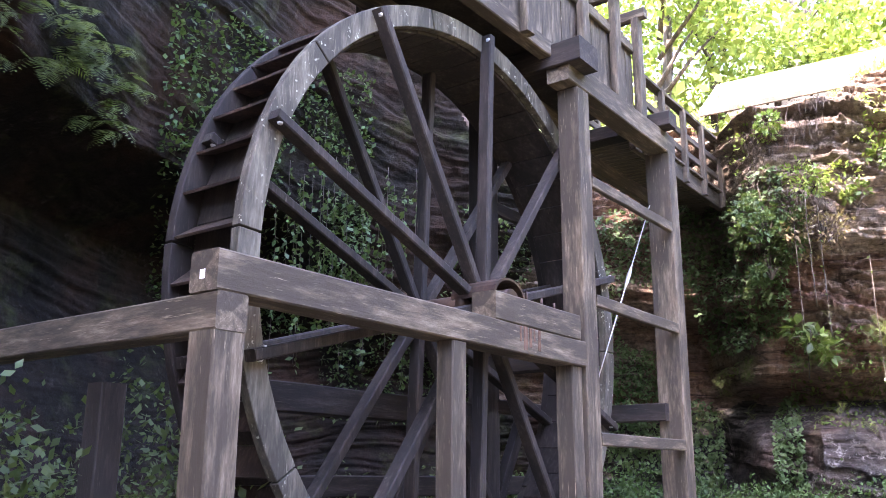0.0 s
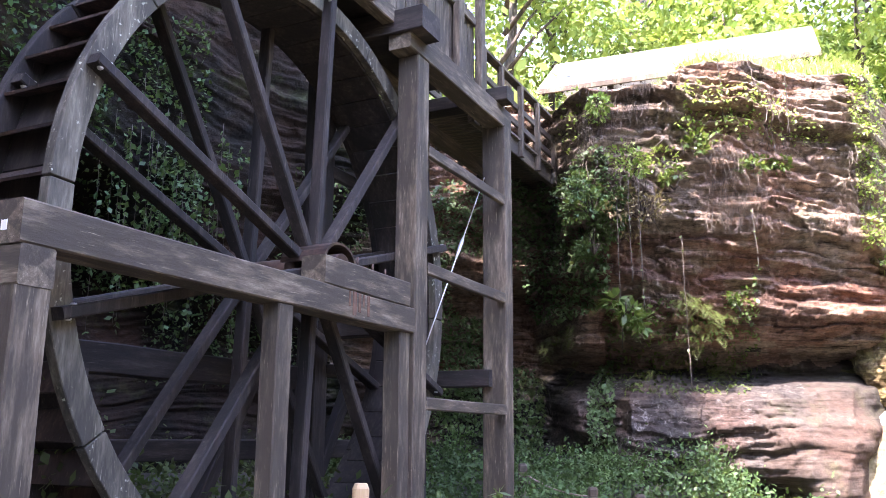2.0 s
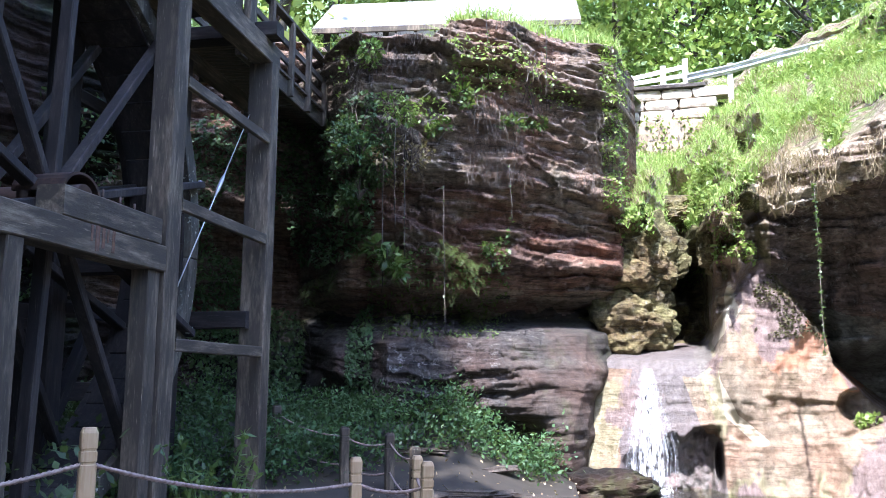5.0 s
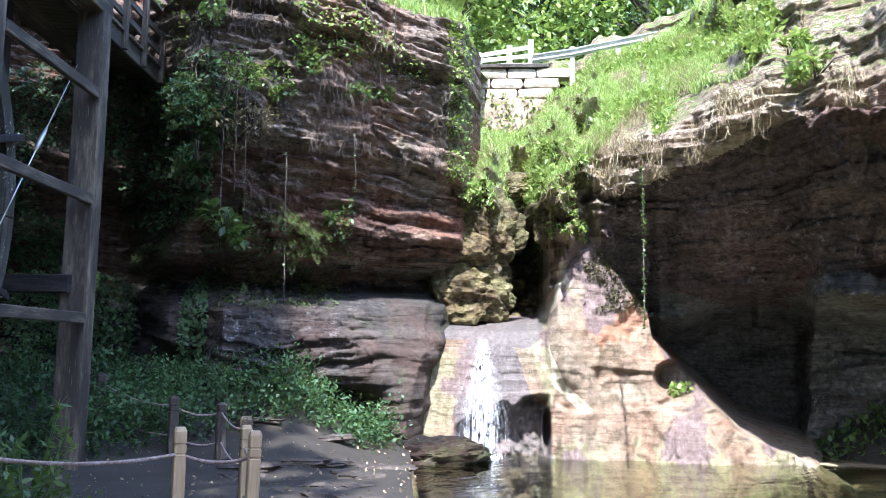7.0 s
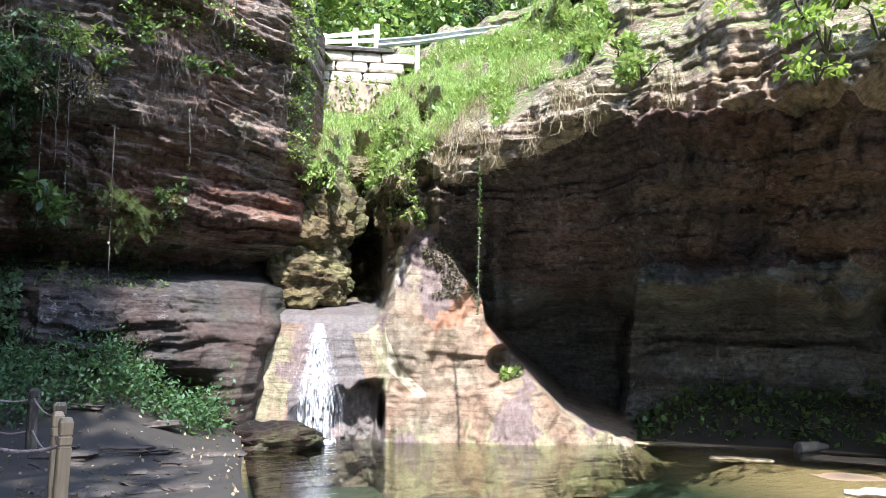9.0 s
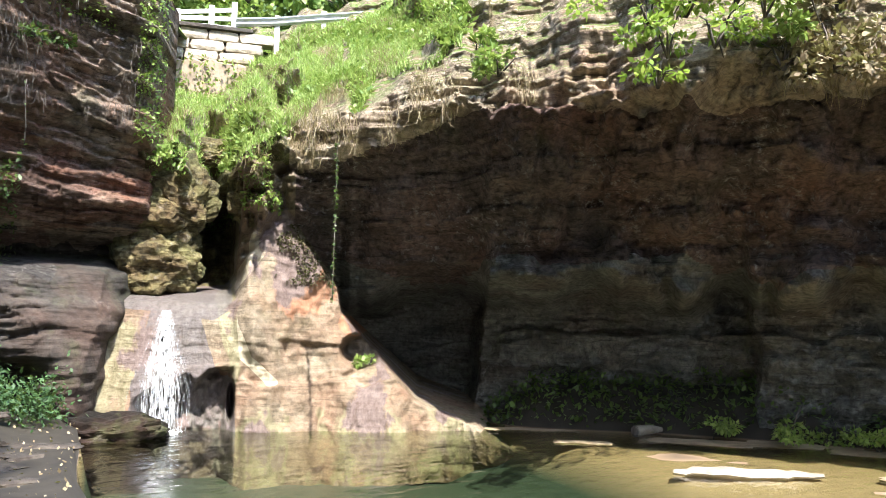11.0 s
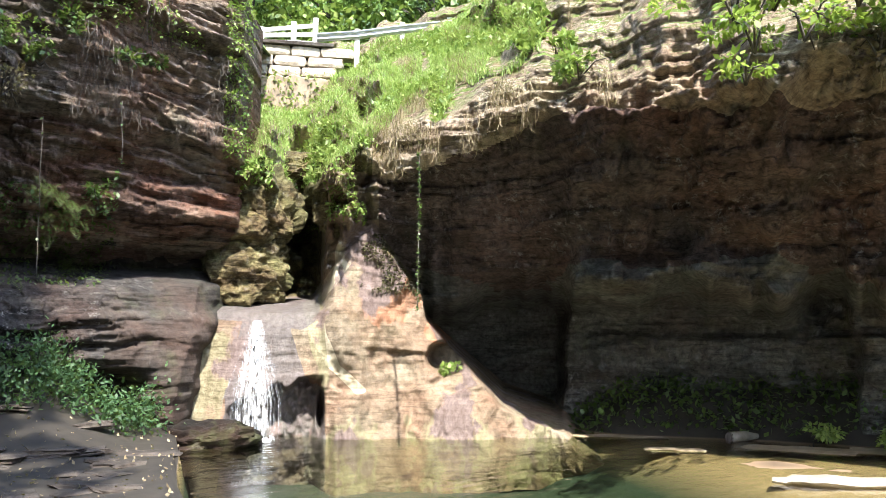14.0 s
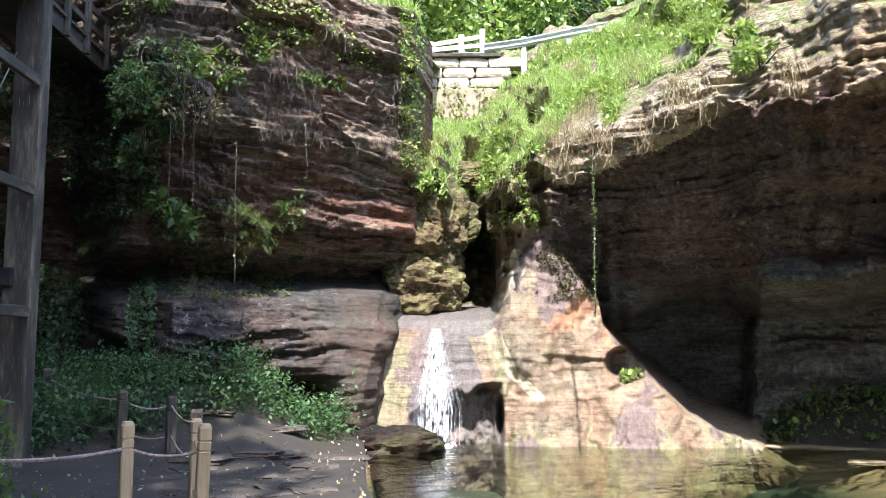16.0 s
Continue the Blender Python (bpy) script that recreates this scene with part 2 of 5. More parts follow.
def stains(m):
    """Water, algae and iron stains, each with its own outline on the rock; wet also paints the lip's shadow."""
    nt = m.node_tree
    b = nt.nodes["Principled BSDF"]
    col = b.inputs["Base Color"].links[0].from_socket
    n = noise_node(nt, coords(nt, (1.2, 1.2, 0.7)), 0.9, 6, 0.55)
    for name, lo, hi in (("moss", (0.035, 0.03, 0.014), (0.13, 0.105, 0.05)), ("pale", (0.36, 0.31, 0.21), (0.5, 0.45, 0.33)), ("algae", (0.12, 0.11, 0.055), (0.28, 0.25, 0.15)), ("iron", (0.26, 0.12, 0.065), (0.42, 0.22, 0.13)), ("wet", (0.045, 0.04, 0.04), (0.15, 0.135, 0.132))):
        at = nt.nodes.new("ShaderNodeAttribute")
        at.attribute_name = name
        edge = nt.nodes.new("ShaderNodeMath")
        edge.operation = "MULTIPLY_ADD"
        nt.links.new(n, edge.inputs[0])
        edge.inputs[1].default_value = 1.4
        nt.links.new(at.outputs["Fac"], edge.inputs[2])
        f = ramp(nt, edge.outputs[0], [(0.95, (0, 0, 0)), (1.35, (0.8, 0.8, 0.8))])
        fine = ramp(nt, noise_node(nt, coords(nt, (2.5, 2.5, 1.0)), 4.0, 8, 0.7), [(0.3, lo), (0.7, hi)])
        col = mix(nt, f, col, fine)
    nt.links.new(col, b.inputs["Base Color"])
    nt.links.new(ramp(nt, f, [(0.0, (0.85, 0.85, 0.85)), (1.0, (0.38, 0.38, 0.38))]), b.inputs["Roughness"])


stains(rock_worn)
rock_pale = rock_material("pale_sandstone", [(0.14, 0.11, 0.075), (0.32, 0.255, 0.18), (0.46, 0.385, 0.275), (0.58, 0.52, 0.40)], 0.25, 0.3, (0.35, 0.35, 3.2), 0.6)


grassy(rock_pale)


def plain(name, col, rough=0.8):
    m, nt, b = mat(name, rough)
    pos = coords(nt)
    n = noise_node(nt, pos, 3.0, 6)
    c = ramp(nt, n, [(0.3, tuple(x * 0.6 for x in col)), (0.7, tuple(min(1, x * 1.3) for x in col))])
    nt.links.new(c, b.inputs["Base Color"])
    bump(nt, b, n, 0.3, 0.02)
    return m


earth = plain("damp_earth", (0.027, 0.0215, 0.0135), 0.75)
_nt, _b = earth.node_tree, earth.node_tree.nodes["Principled BSDF"]
_geo, _sep = _nt.nodes.new("ShaderNodeNewGeometry"), _nt.nodes.new("ShaderNodeSeparateXYZ")
_nt.links.new(_geo.outputs["Position"], _sep.inputs[0])
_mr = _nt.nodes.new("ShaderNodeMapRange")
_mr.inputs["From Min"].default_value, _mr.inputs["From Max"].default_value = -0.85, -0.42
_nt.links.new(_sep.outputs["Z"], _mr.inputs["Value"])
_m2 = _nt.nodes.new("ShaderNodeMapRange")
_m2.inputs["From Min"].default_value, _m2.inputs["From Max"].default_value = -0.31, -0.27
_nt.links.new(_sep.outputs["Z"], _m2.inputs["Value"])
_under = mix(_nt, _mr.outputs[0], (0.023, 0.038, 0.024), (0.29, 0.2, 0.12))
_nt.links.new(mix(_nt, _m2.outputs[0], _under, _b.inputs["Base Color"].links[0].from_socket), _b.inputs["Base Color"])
grass_soil = plain("grassy_soil", (0.079, 0.119, 0.030), 0.9)

# ---------------------------------------------------------------- rock reliefs round the plunge pool
DEG = math.pi / 180


def relief(th, z0, z1, nz, dist):
    TH, Z = np.meshgrid(th, np.linspace(z0, z1, nz), indexing="ij")
    D = dist(TH, Z)
    X, Y = D * np.sin(TH * DEG), D * np.cos(TH * DEG)
    return np.stack([X, Y, Z], -1).reshape(-1, 3), grid_quads(len(th), nz)


def curve(x, xs, ys):
    return np.interp(x, xs, ys)


def strata(TH, Z, base, seed, amp=1.0, dip=0.03, lump=0.45):
    """Bedded, broken rock: thick and thin beds, blocks along joints, and flaked faces."""
    a, s = TH * DEG * base, Z
    warp = fbm(a * 0.3, s * 0.3, 0 * s + 3.1, 3, seed) * 1.6
    zz = Z + warp * 0.4 + a * dip + fbm(a * 2.2, s * 2.2, 0 * s, 3, seed + 2) * 0.05
    vary = vnoise(a * 0.5, s * 0.8, 0 * s, seed + 9)
    out = (beds(zz, 0.41, seed) - 0.5) * 0.3
    out += (beds(zz + warp * 0.2, 0.16, seed + 5) - 0.5) * 0.26 * (0.35 + vary)
    out += (beds(zz + fbm(a, s, 0 * s, 2, seed + 6) * 0.2, 0.07, seed + 7) - 0.5) * 0.15 * (0.3 + vnoise(a * 0.8, s, 0 * s + 4, seed + 8))
    joint = np.floor(a / 0.6 + fbm(a * 0.4, s * 0.9, 0 * s, 3, seed + 12) * 2.5)
    out += (hash3(joint, np.floor(zz / 0.41), 0 * joint, seed + 13) - 0.5) * 0.16
    chip = np.floor(a / 0.23 + fbm(a * 1.1, s * 2.0, 0 * s, 3, seed + 14) * 2.2)
    out += (hash3(chip, np.floor(zz / 0.16), 0 * chip, seed + 15) - 0.5) * 0.1
    out += fbm(a * 0.45, s * 0.55, 0 * s, 4, seed + 20) * lump
    out += np.abs(fbm(a * 1.6, zz * 7.5, 0 * s, 4, seed + 30)) * -0.24
    out += fbm(a * 6.0, s * 13.0, 0 * s, 3, seed + 40) * 0.09
    return out * amp


def left_dist(TH, Z):
    T0 = TH
    TH = TH + fbm(TH * 0.25, Z * 0.55, 0 * Z, 4, 53) * 3.2 * sstep(12, 18, TH) * sstep(34, 28, TH)
    base = curve(TH, [-100, -70, -45, -28, -20, -10, 0, 10, 17, 20, 22.5, 30, 37, 38.2, 39.6, 41], [6.5, 7.0, 8.6, 10.0, 12.5, 15.5, 16.5, 17.0, 17.0, 15.9, 14.7, 15.2, 16.3, 16.6, 19.0, 23])
    lean = T0 + np.clip(1.7 - np.clip(Z, -0.3, 1.7), 0, 2) * 0.95 + fbm(T0 * 0.6, Z * 1.7, 0 * Z, 3, 57) * 0.9
    shelf = curve(lean, [-100, 28, 31, 34, 36, 37.0, 38.0, 41], [0, 0, -0.2, -0.45, -0.4, -0.1, 0.9, 3.0])
    low = sstep(2.75, 2.35, Z)
    base = base + shelf * low
    prof = curve(Z + 0.55 * sstep(29, 24, TH) * sstep(6, 7, Z), [-1, 0.2, 0.75, 1.0, 1.6, 2.2, 2.5, 2.8, 3.0, 3.25, 3.6, 4.2, 5.5, 6.2, 7.2, 7.7, 8.0, 8.6, 12.0], [1.3, 1.2, 1.0, 0.0, -0.1, 0.25, 0.9, 1.9, 1.8, 0.55, 0.3, 0.1, -0.5, -0.75, -0.9, -0.7, 0.2, 3.0, 12.0])
    smooth = sstep(30.5, 34.5, T0) * sstep(2.7, 2.3, Z)
    prof = prof * (1 - smooth) + (-0.25 + np.clip(Z - 0.6, 0, 3) * 0.28 + sstep(1.5, 2.4, Z) * 0.4) * smooth
    k = sstep(17, 21, TH)
    prof2 = curve(Z, [-1, 0, 1, 2, 3.5, 4.3, 4.8, 6, 7.5, 10, 11.6, 12], [0.3, 0.6, 1.1, 1.5, 1.7, 1.2, 0.0, -0.5, -0.9, -1.2, -0.6, 1.5]) + np.clip(Z - 7.9, 0, 9) * 3.0 * sstep(0, 8, TH)
    roof = curve(Z, [-1, 0, 2, 4, 5.2, 5.7, 6.0, 7, 8, 10, 11.6, 12], [0.3, 0.8, 2.0, 3.2, 3.0, 1.6, 0.0, -0.4, -0.8, -1.4, -0.8, 1.5])
    k2 = sstep(-6, -14, TH)
    prof2 = prof2 * (1 - k2) + roof * k2
    rough = (0.8 + 0.2 * k) * (1 - 0.45 * low * k) * (1 - 0.6 * smooth)
    rough = rough * (0.45 + 0.55 * sstep(-2, 10, T0))
    return base + prof * k + prof2 * (1 - k) + strata(TH, Z, 14, 3, 1.0, 0.03 + 0.13 * sstep(3.0, 3.6, Z)) * rough


def skirt_top(TH):
    return curve(TH, [36, 40, 43, 44.2, 45.5, 46.8, 48.1, 50.2, 50.5, 51.8, 53.5, 55.6, 57.5, 59.5, 60.5, 62], [2.3, 2.2, 2.3, 2.75, 3.3, 3.6, 3.2, 2.4, 1.95, 1.5, 0.95, 0.3, 0.08, -0.12, -0.35, -0.6])


def brow_z(TH):
    return curve(TH, [36, 40, 44, 48, 53, 58, 63, 70, 80, 90, 120], [4.5, 4.5, 4.3, 4.6, 4.9, 5.3, 5.3, 5.0, 5.0, 5.2, 5.5])


def right_dist(TH, Z):
    T0 = TH
    TH = TH + (fbm(TH * 0.35, Z * 0.8, 0 * Z, 4, 51) * 3.0) * sstep(46, 52, TH)
    top, brow = skirt_top(T0), brow_z(T0) + fbm(T0 * 0.4, 0 * T0, 0 * T0, 3, 52) * 0.5
    h = np.clip(Z + 0.3, 0, 9)
    skirt = 15.75 + h * 0.27 + fbm(TH * 0.35, Z * 0.7, 0 * Z, 4, 58) * 0.5 * sstep(42.5, 44.5, TH) + curve(TH, [34.6, 36.6, 37.4, 38, 39.5, 41, 43, 43.7, 44.1, 45, 47, 54, 60], [0.3, 0.18, 0.06, 0.0, 0.1, 0.0, 0.02, 0.05, 0.0, -0.1, 0.1, 0.55, 0.7])
    skirt += (np.clip(Z - 1.45, 0, 2) ** 2 * 1.1 + np.clip(Z - 1.95, 0, 2) * 2.6) * sstep(44.6, 43.2, TH)
    skirt += 0.12 * sstep(1.32, 1.22, Z + (T0 - 48) * 0.02) * sstep(46.0, 47.0, T0) * sstep(51.0, 50.0, T0) - 0.2 * sstep(0.6, 0.5, Z + fbm(T0 * 0.5, 0 * T0, 0 * T0, 2, 33) * 0.2) * sstep(44.2, 45.0, T0)
    zu = Z - (TH - 40.5) * 0.09 + fbm(TH * 1.1, Z * 2.0, 0 * Z, 4, 64) * 0.18
    skirt += (0.75 + fbm(TH * 1.5, Z * 4, 0 * Z, 4, 65) * 0.3) * sstep(0.56, 0.4, zu) * sstep(37.6, 39.2, TH) * sstep(44.2, 43.2, TH)
    skirt += 1.5 * sstep(1.0, 0.55, np.hypot((T0 - 51.9) / 1.5, (Z - 1.13) / 0.36))
    skirt += 0.9 * sstep(0.9, 0.3, np.hypot((TH - 43.8) / 0.35, (Z - 0.15) / 0.55))
    # under the brow: a ceiling that leans back, then the cave's rear wall
    below = np.clip(brow - Z, 0, 9)
    cave = curve(TH, [36, 40.6, 41.3, 43.3, 44.0, 46.5, 48, 52, 60, 80, 120], [17.7, 17.9, 19.6, 19.6, 17.0, 16.9, 16.2, 15.2, 13.8, 13.2, 13.0])
    deep = sstep(46.5, 49, TH)
    cave = cave + deep * (np.minimum(below * 1.4, 4.0) + sstep(2.4, 3.1, below) * 3.2 * sstep(100, 96, TH))
    edge = T0 + (TH - T0) * 0.25
    cave -= deep * 1.9 * sstep(59.2, 59.9, edge) * sstep(3.0, 2.2, Z + fbm(T0 * 0.16, Z * 0.5, 0 * Z, 4, 94) * 0.7)
    cave -= deep * 0.9 * sstep(76.4, 77.0, edge) * sstep(3.6, 2.6, Z)
    cave = np.minimum(cave, 22.0)
    cave += sstep(59.5, 62, T0) * (np.abs(fbm(T0 * 0.5, Z * 1.5, 0 * Z, 4, 91)) * -0.8 + (beds(Z + fbm(T0 * 0.3, Z, 0 * Z, 2, 92) * 0.3, 0.8, 93) - 0.5) * 0.7)
    k = sstep(-0.12, 0.1, Z - top)
    out = skirt * (1 - k) + cave * k
    over = np.clip(Z - brow, 0, 9)
    slope = curve(TH, [36, 43, 46, 51, 55, 57, 64, 68, 70, 77, 80, 120], [1.75, 1.7, 1.48, 1.4, 1.4, 0.7, 0.25, 0.1, 0.15, 0.4, 0.25, 0.3])
    up = curve(TH, [36, 42, 46, 50, 60, 64.3, 66, 71, 80, 120], [17.2, 16.6, 16.2, 15.4, 14.0, 13.9, 13.3, 12.2, 12.5, 12.6]) + np.clip(over - 0.75 * sstep(42, 47, TH), 0, 9) * slope + over * 0.15
    k = sstep(-0.05, 0.1, Z - brow)
    out = out * (1 - k) + up * k
    amp = 1.0 - 0.86 * (1 - sstep(-0.2, 0.3, Z - top))
    amp = amp * (1 - 0.4 * sstep(48, 51, TH) * sstep(0.0, -0.3, Z - brow) * sstep(0.1, 0.4, Z - top))
    rag = fbm(TH * 0.5, Z * 0.9, 0 * Z, 4, 77) * 2.6 * sstep(36, 37, TH) * sstep(49, 46, TH) * sstep(0.0, 0.4, Z - top)
    amp = amp * (1 - 0.55 * sstep(0.2, 0.8, Z - brow))
    return out + rag + strata(TH, Z, 15, 11) * amp * 0.85


# Beyond -32 degrees the cliff is unseen, carried round to shade the wheel.
v, qd = relief(np.concatenate([np.linspace(-100, -32, 90, endpoint=False), np.linspace(-32, 12, 270, endpoint=False), np.linspace(12, 39.4, 470)]), -1.2, 12.0, 500, left_dist)
me = big_mesh("cliff_left", v, qd)
c = v[qd].mean(1)
cth = np.degrees(np.arctan2(c[:, 0], c[:, 1])) + fbm(c[:, 0] * 0.5, c[:, 1] * 0.5, c[:, 2] * 0.5, 3, 8) * 6
me.materials.append(rock_dark)
me.materials.append(rock_damp_shade)
me.materials.append(rock_shelf)
me.materials.append(rock_red)
me.materials.append(rock_smooth)
low = c[:, 2] + fbm(c[:, 0] * 0.7, c[:, 1] * 0.7, 0, 3, 9) * 0.7 < 2.75
lip_z = c[:, 2] - 3.75 + (cth - 30) * 0.045 + fbm(c[:, 0] * 0.9, c[:, 1] * 0.9, c[:, 2] * 2.5, 4, 19) * 1.3
low_f = np.where(cth > 32.3, 4, 2)
# Left of 4 degrees the overhang's shade is painted as near-black rock.
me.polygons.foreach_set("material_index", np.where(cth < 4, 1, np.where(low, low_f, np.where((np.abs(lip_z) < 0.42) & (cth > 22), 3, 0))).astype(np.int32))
tagged(part("cliff_left", me, None), "layered brown sandstone cliff in shade, hung with plants", "cliff", kind="structure")
v, qd = relief(np.concatenate([np.linspace(34.6, 86, 715, endpoint=False), np.linspace(86, 125, 60)]), -1.2, 10.5, 490, right_dist)
me = big_mesh("cliff_right", v, qd)
c = v[qd].mean(1)
cth = np.degrees(np.arctan2(c[:, 0], c[:, 1]))
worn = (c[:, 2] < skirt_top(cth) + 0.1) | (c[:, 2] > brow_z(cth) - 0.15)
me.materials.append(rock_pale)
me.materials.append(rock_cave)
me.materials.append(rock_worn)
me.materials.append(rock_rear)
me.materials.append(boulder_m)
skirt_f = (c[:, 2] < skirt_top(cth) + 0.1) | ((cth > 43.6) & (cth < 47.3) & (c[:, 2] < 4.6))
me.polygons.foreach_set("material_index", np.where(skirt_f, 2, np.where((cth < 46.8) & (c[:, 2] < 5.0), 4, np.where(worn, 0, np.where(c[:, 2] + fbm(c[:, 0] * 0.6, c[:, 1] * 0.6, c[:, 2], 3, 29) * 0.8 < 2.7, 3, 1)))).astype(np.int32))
vth, vz = np.degrees(np.arctan2(v[:, 0], v[:, 1])), v[:, 2]
spread = np.clip(1.9 - vz, 0, 2)
wet = np.maximum(sstep(0.6, -0.6, np.abs(vth - 40.2 - 0.3 * spread) - 1.1 - 1.0 * spread), sstep(0.75, 0.45, vz) * sstep(37.4, 38.4, vth) * sstep(44.4, 43.7, vth))
wet = np.maximum(wet, sstep(1.4, 0.4, np.hypot((vth - 42.2) / 1.3, (vz - 2.15) / 0.5)))
algae = np.maximum(0.62 * sstep(38.6, 37.4, vth) * sstep(1.9, 1.3, vz), 0.75 * sstep(0.9, 0.2, np.abs(vth - 43.2 - 0.75 * spread)) * sstep(0.2, 0.6, vz))
algae = np.maximum(algae * 0.75, 0.05 + 0.2 * sstep(0.5, -0.1, vz))
# Band above the fall's lip: the shadow there, painted with the wet tone.
wet = np.maximum(wet, 0.9 * sstep(1.7, 1.95, vz) * sstep(36.5, 37.5, vth) * sstep(43.0, 42.2, vth) * sstep(2.7, 2.4, vz))
wet = np.maximum(wet, 0.17)
iron = np.maximum(sstep(1.5, 0.5, np.hypot((vth - 51.4) / 0.9, (vz - 1.62) / 0.2)), 0.16 + 0.2 * sstep(1.3, 0.3, np.hypot((vth - 48.6) / 2.0, (vz - 2.1) / 0.6)))
moss = sstep(1.3, 0.5, np.hypot((vth - 48.3 + (vz - 2.9) * 1.8) / 1.5, (vz - 2.9) / 0.55))
path_z = np.array([2.9, 2.5, 2.1, 1.6, 1.0, 0.55])
path_th = np.array([45.0, 44.1, 43.0, 43.5, 44.5, 46.3])
pale = sstep(0.75, 0.15, np.abs(vth - np.interp(vz, path_z[::-1], path_th[::-1]))) * sstep(0.4, 0.6, vz) * sstep(3.4, 3.0, vz)
for name, vals in (("moss", moss), ("pale", pale), ("wet", wet), ("algae", algae), ("iron", iron)):
    me.attributes.new(name, "FLOAT", "POINT").data.foreach_set("value", vals.astype(np.float32))
tagged(part("cliff_right", me, None), "undercut sandstone cliff with a sunlit grassy brow", "cliff", kind="structure")

# ---------------------------------------------------------------- ground and water
WATER = -0.3


def shore(TH):
    """How far the near bank reaches before the water begins."""
    return curve(TH, [-60, 20, 33, 35.0, 35.7, 36, 37.5, 45, 60, 80, 100, 140], [40, 40, 30, 16.5, 12.3, 10.4, 8.2, 6.5, 5.5, 5.5, 5.5, 5.5])


def ground_z(TH, D):
    s = shore(TH)
    z = -0.28 + np.clip((s - D) * 0.10, 0, 0.30)
    deep = -0.3 - np.clip((D - s) * 0.45, 0, 0.9)
    shoal = -0.37 + 0.06 * np.sin(D * 1.3 + TH * 0.2)
    deep = deep + (shoal - deep) * sstep(62, 70, TH + (D - 14) * 2.0) * sstep(8.5, 10.5, D)
    z = np.where(D > s, deep, z)
    bank = sstep(11.0, 15.0, D) * sstep(33, 27, TH) * 0.85
    # Unseen rise added behind the viewpoint to keep sky light off the cave.
    back = np.abs(((TH - 193.0) + 180) % 360 - 180)
    z = z + sstep(66, 55, back) * sstep(9.0, 30.0, D) * 12.0
    far = sstep(16.6, 18.6, D) * sstep(58, 64, TH) * 0.85
    return z + bank + far


TH, DD = np.meshgrid(np.linspace(-180, 180, 361), np.concatenate([np.linspace(0.02, 20, 130), np.array([24, 30, 60, 200, 900])]), indexing="ij")
ZZ = ground_z(TH, DD) + fbm(DD * np.sin(TH * DEG) * 0.9, DD * np.cos(TH * DEG) * 0.9, 0 * TH, 4, 5) * 0.06
v = np.stack([DD * np.sin(TH * DEG), DD * np.cos(TH * DEG), ZZ], -1).reshape(-1, 3)
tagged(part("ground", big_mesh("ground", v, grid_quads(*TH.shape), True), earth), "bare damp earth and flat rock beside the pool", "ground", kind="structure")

water = bpy.data.materials.new("pool_water")
water.use_nodes = True
wnt = water.node_tree
wnt.nodes.clear()
w_out, w_mix, w_tr, w_gl, w_fr = (wnt.nodes.new("ShaderNode" + n) for n in ("OutputMaterial", "MixShader", "BsdfTransparent", "BsdfGlossy", "Fresnel"))
w_tr.inputs["Color"].default_value = (0.78, 0.83, 0.68, 1)
w_gl.inputs["Roughness"].default_value = 0.04
w_fr.inputs["IOR"].default_value = 1.33
rip = noise_node(wnt, coords(wnt, (0.9, 2.2, 1.0), (0, 0, radians(55))), 2.6, 3, 0.55)
w_bump = wnt.nodes.new("ShaderNodeBump")
w_bump.inputs["Strength"].default_value, w_bump.inputs["Distance"].default_value = 0.5, 0.05
wnt.links.new(rip, w_bump.inputs["Height"])
for n in (w_gl, w_fr):
    wnt.links.new(w_bump.outputs[0], n.inputs["Normal"])
wnt.links.new(w_fr.outputs[0], w_mix.inputs[0])
wnt.links.new(w_tr.outputs[0], w_mix.inputs[1])
wnt.links.new(w_gl.outputs[0], w_mix.inputs[2])
wnt.links.new(w_mix.outputs[0], w_out.inputs[0])
TH, DD = np.meshgrid(np.linspace(20, 130, 80), np.linspace(3, 20, 40), indexing="ij")
v = np.stack([DD * np.sin(TH * DEG), DD * np.cos(TH * DEG), 0 * TH + WATER], -1).reshape(-1, 3)
tagged(part("water", big_mesh("water", v, grid_quads(80, 40), True), water), "still green-brown plunge pool with light ripples", "water", kind="structure")

# ---------------------------------------------------------------- water wheel and its frame
B0 = Vector((-1.35, 5.445, 0))
U, N = Vector((math.sin(37 * DEG), math.cos(37 * DEG), 0)), Vector((-math.cos(37 * DEG), math.sin(37 * DEG), 0))


def wp(k, d, z):
    """A place in the wheel's frame: k along the beam, d behind it, z above the ground."""
    return B0 + U * k + N * d + Vector((0, 0, z))


HUB_K, HUB_Z, R_IN, R_OUT = 3.33, EYE + 1.49, 2.68, 2.88
# ---- timber frame
frame_t = thing("wheel_frame", "weathered grey timber frame carrying the water wheel", "timber frame")
SEED = [0]


def timber(name, k0, d0, z0, k1, d1, z1, w, h, material=None, parent=None, up=(0, 0, 1), label="", bevel=0.012):
    SEED[0] += 1
    a, b = wp(k0, d0, z0), wp(k1, d1, z1)
    # built along its own z, so that the grain runs along the timber
    q = (b - a).to_track_quat('Z', 'Y')
    m = Matrix.Translation(a) @ q.to_matrix().to_4x4()
    upv = m.to_3x3().inverted() @ Vector(up)
    bm = beam_bm((0, 0, 0), (0, 0, (b - a).length), w, h, upv, bevel, 4, 0.005, SEED[0])
    return part(name, bm, material or wood_grey, parent or frame_t, label, m)


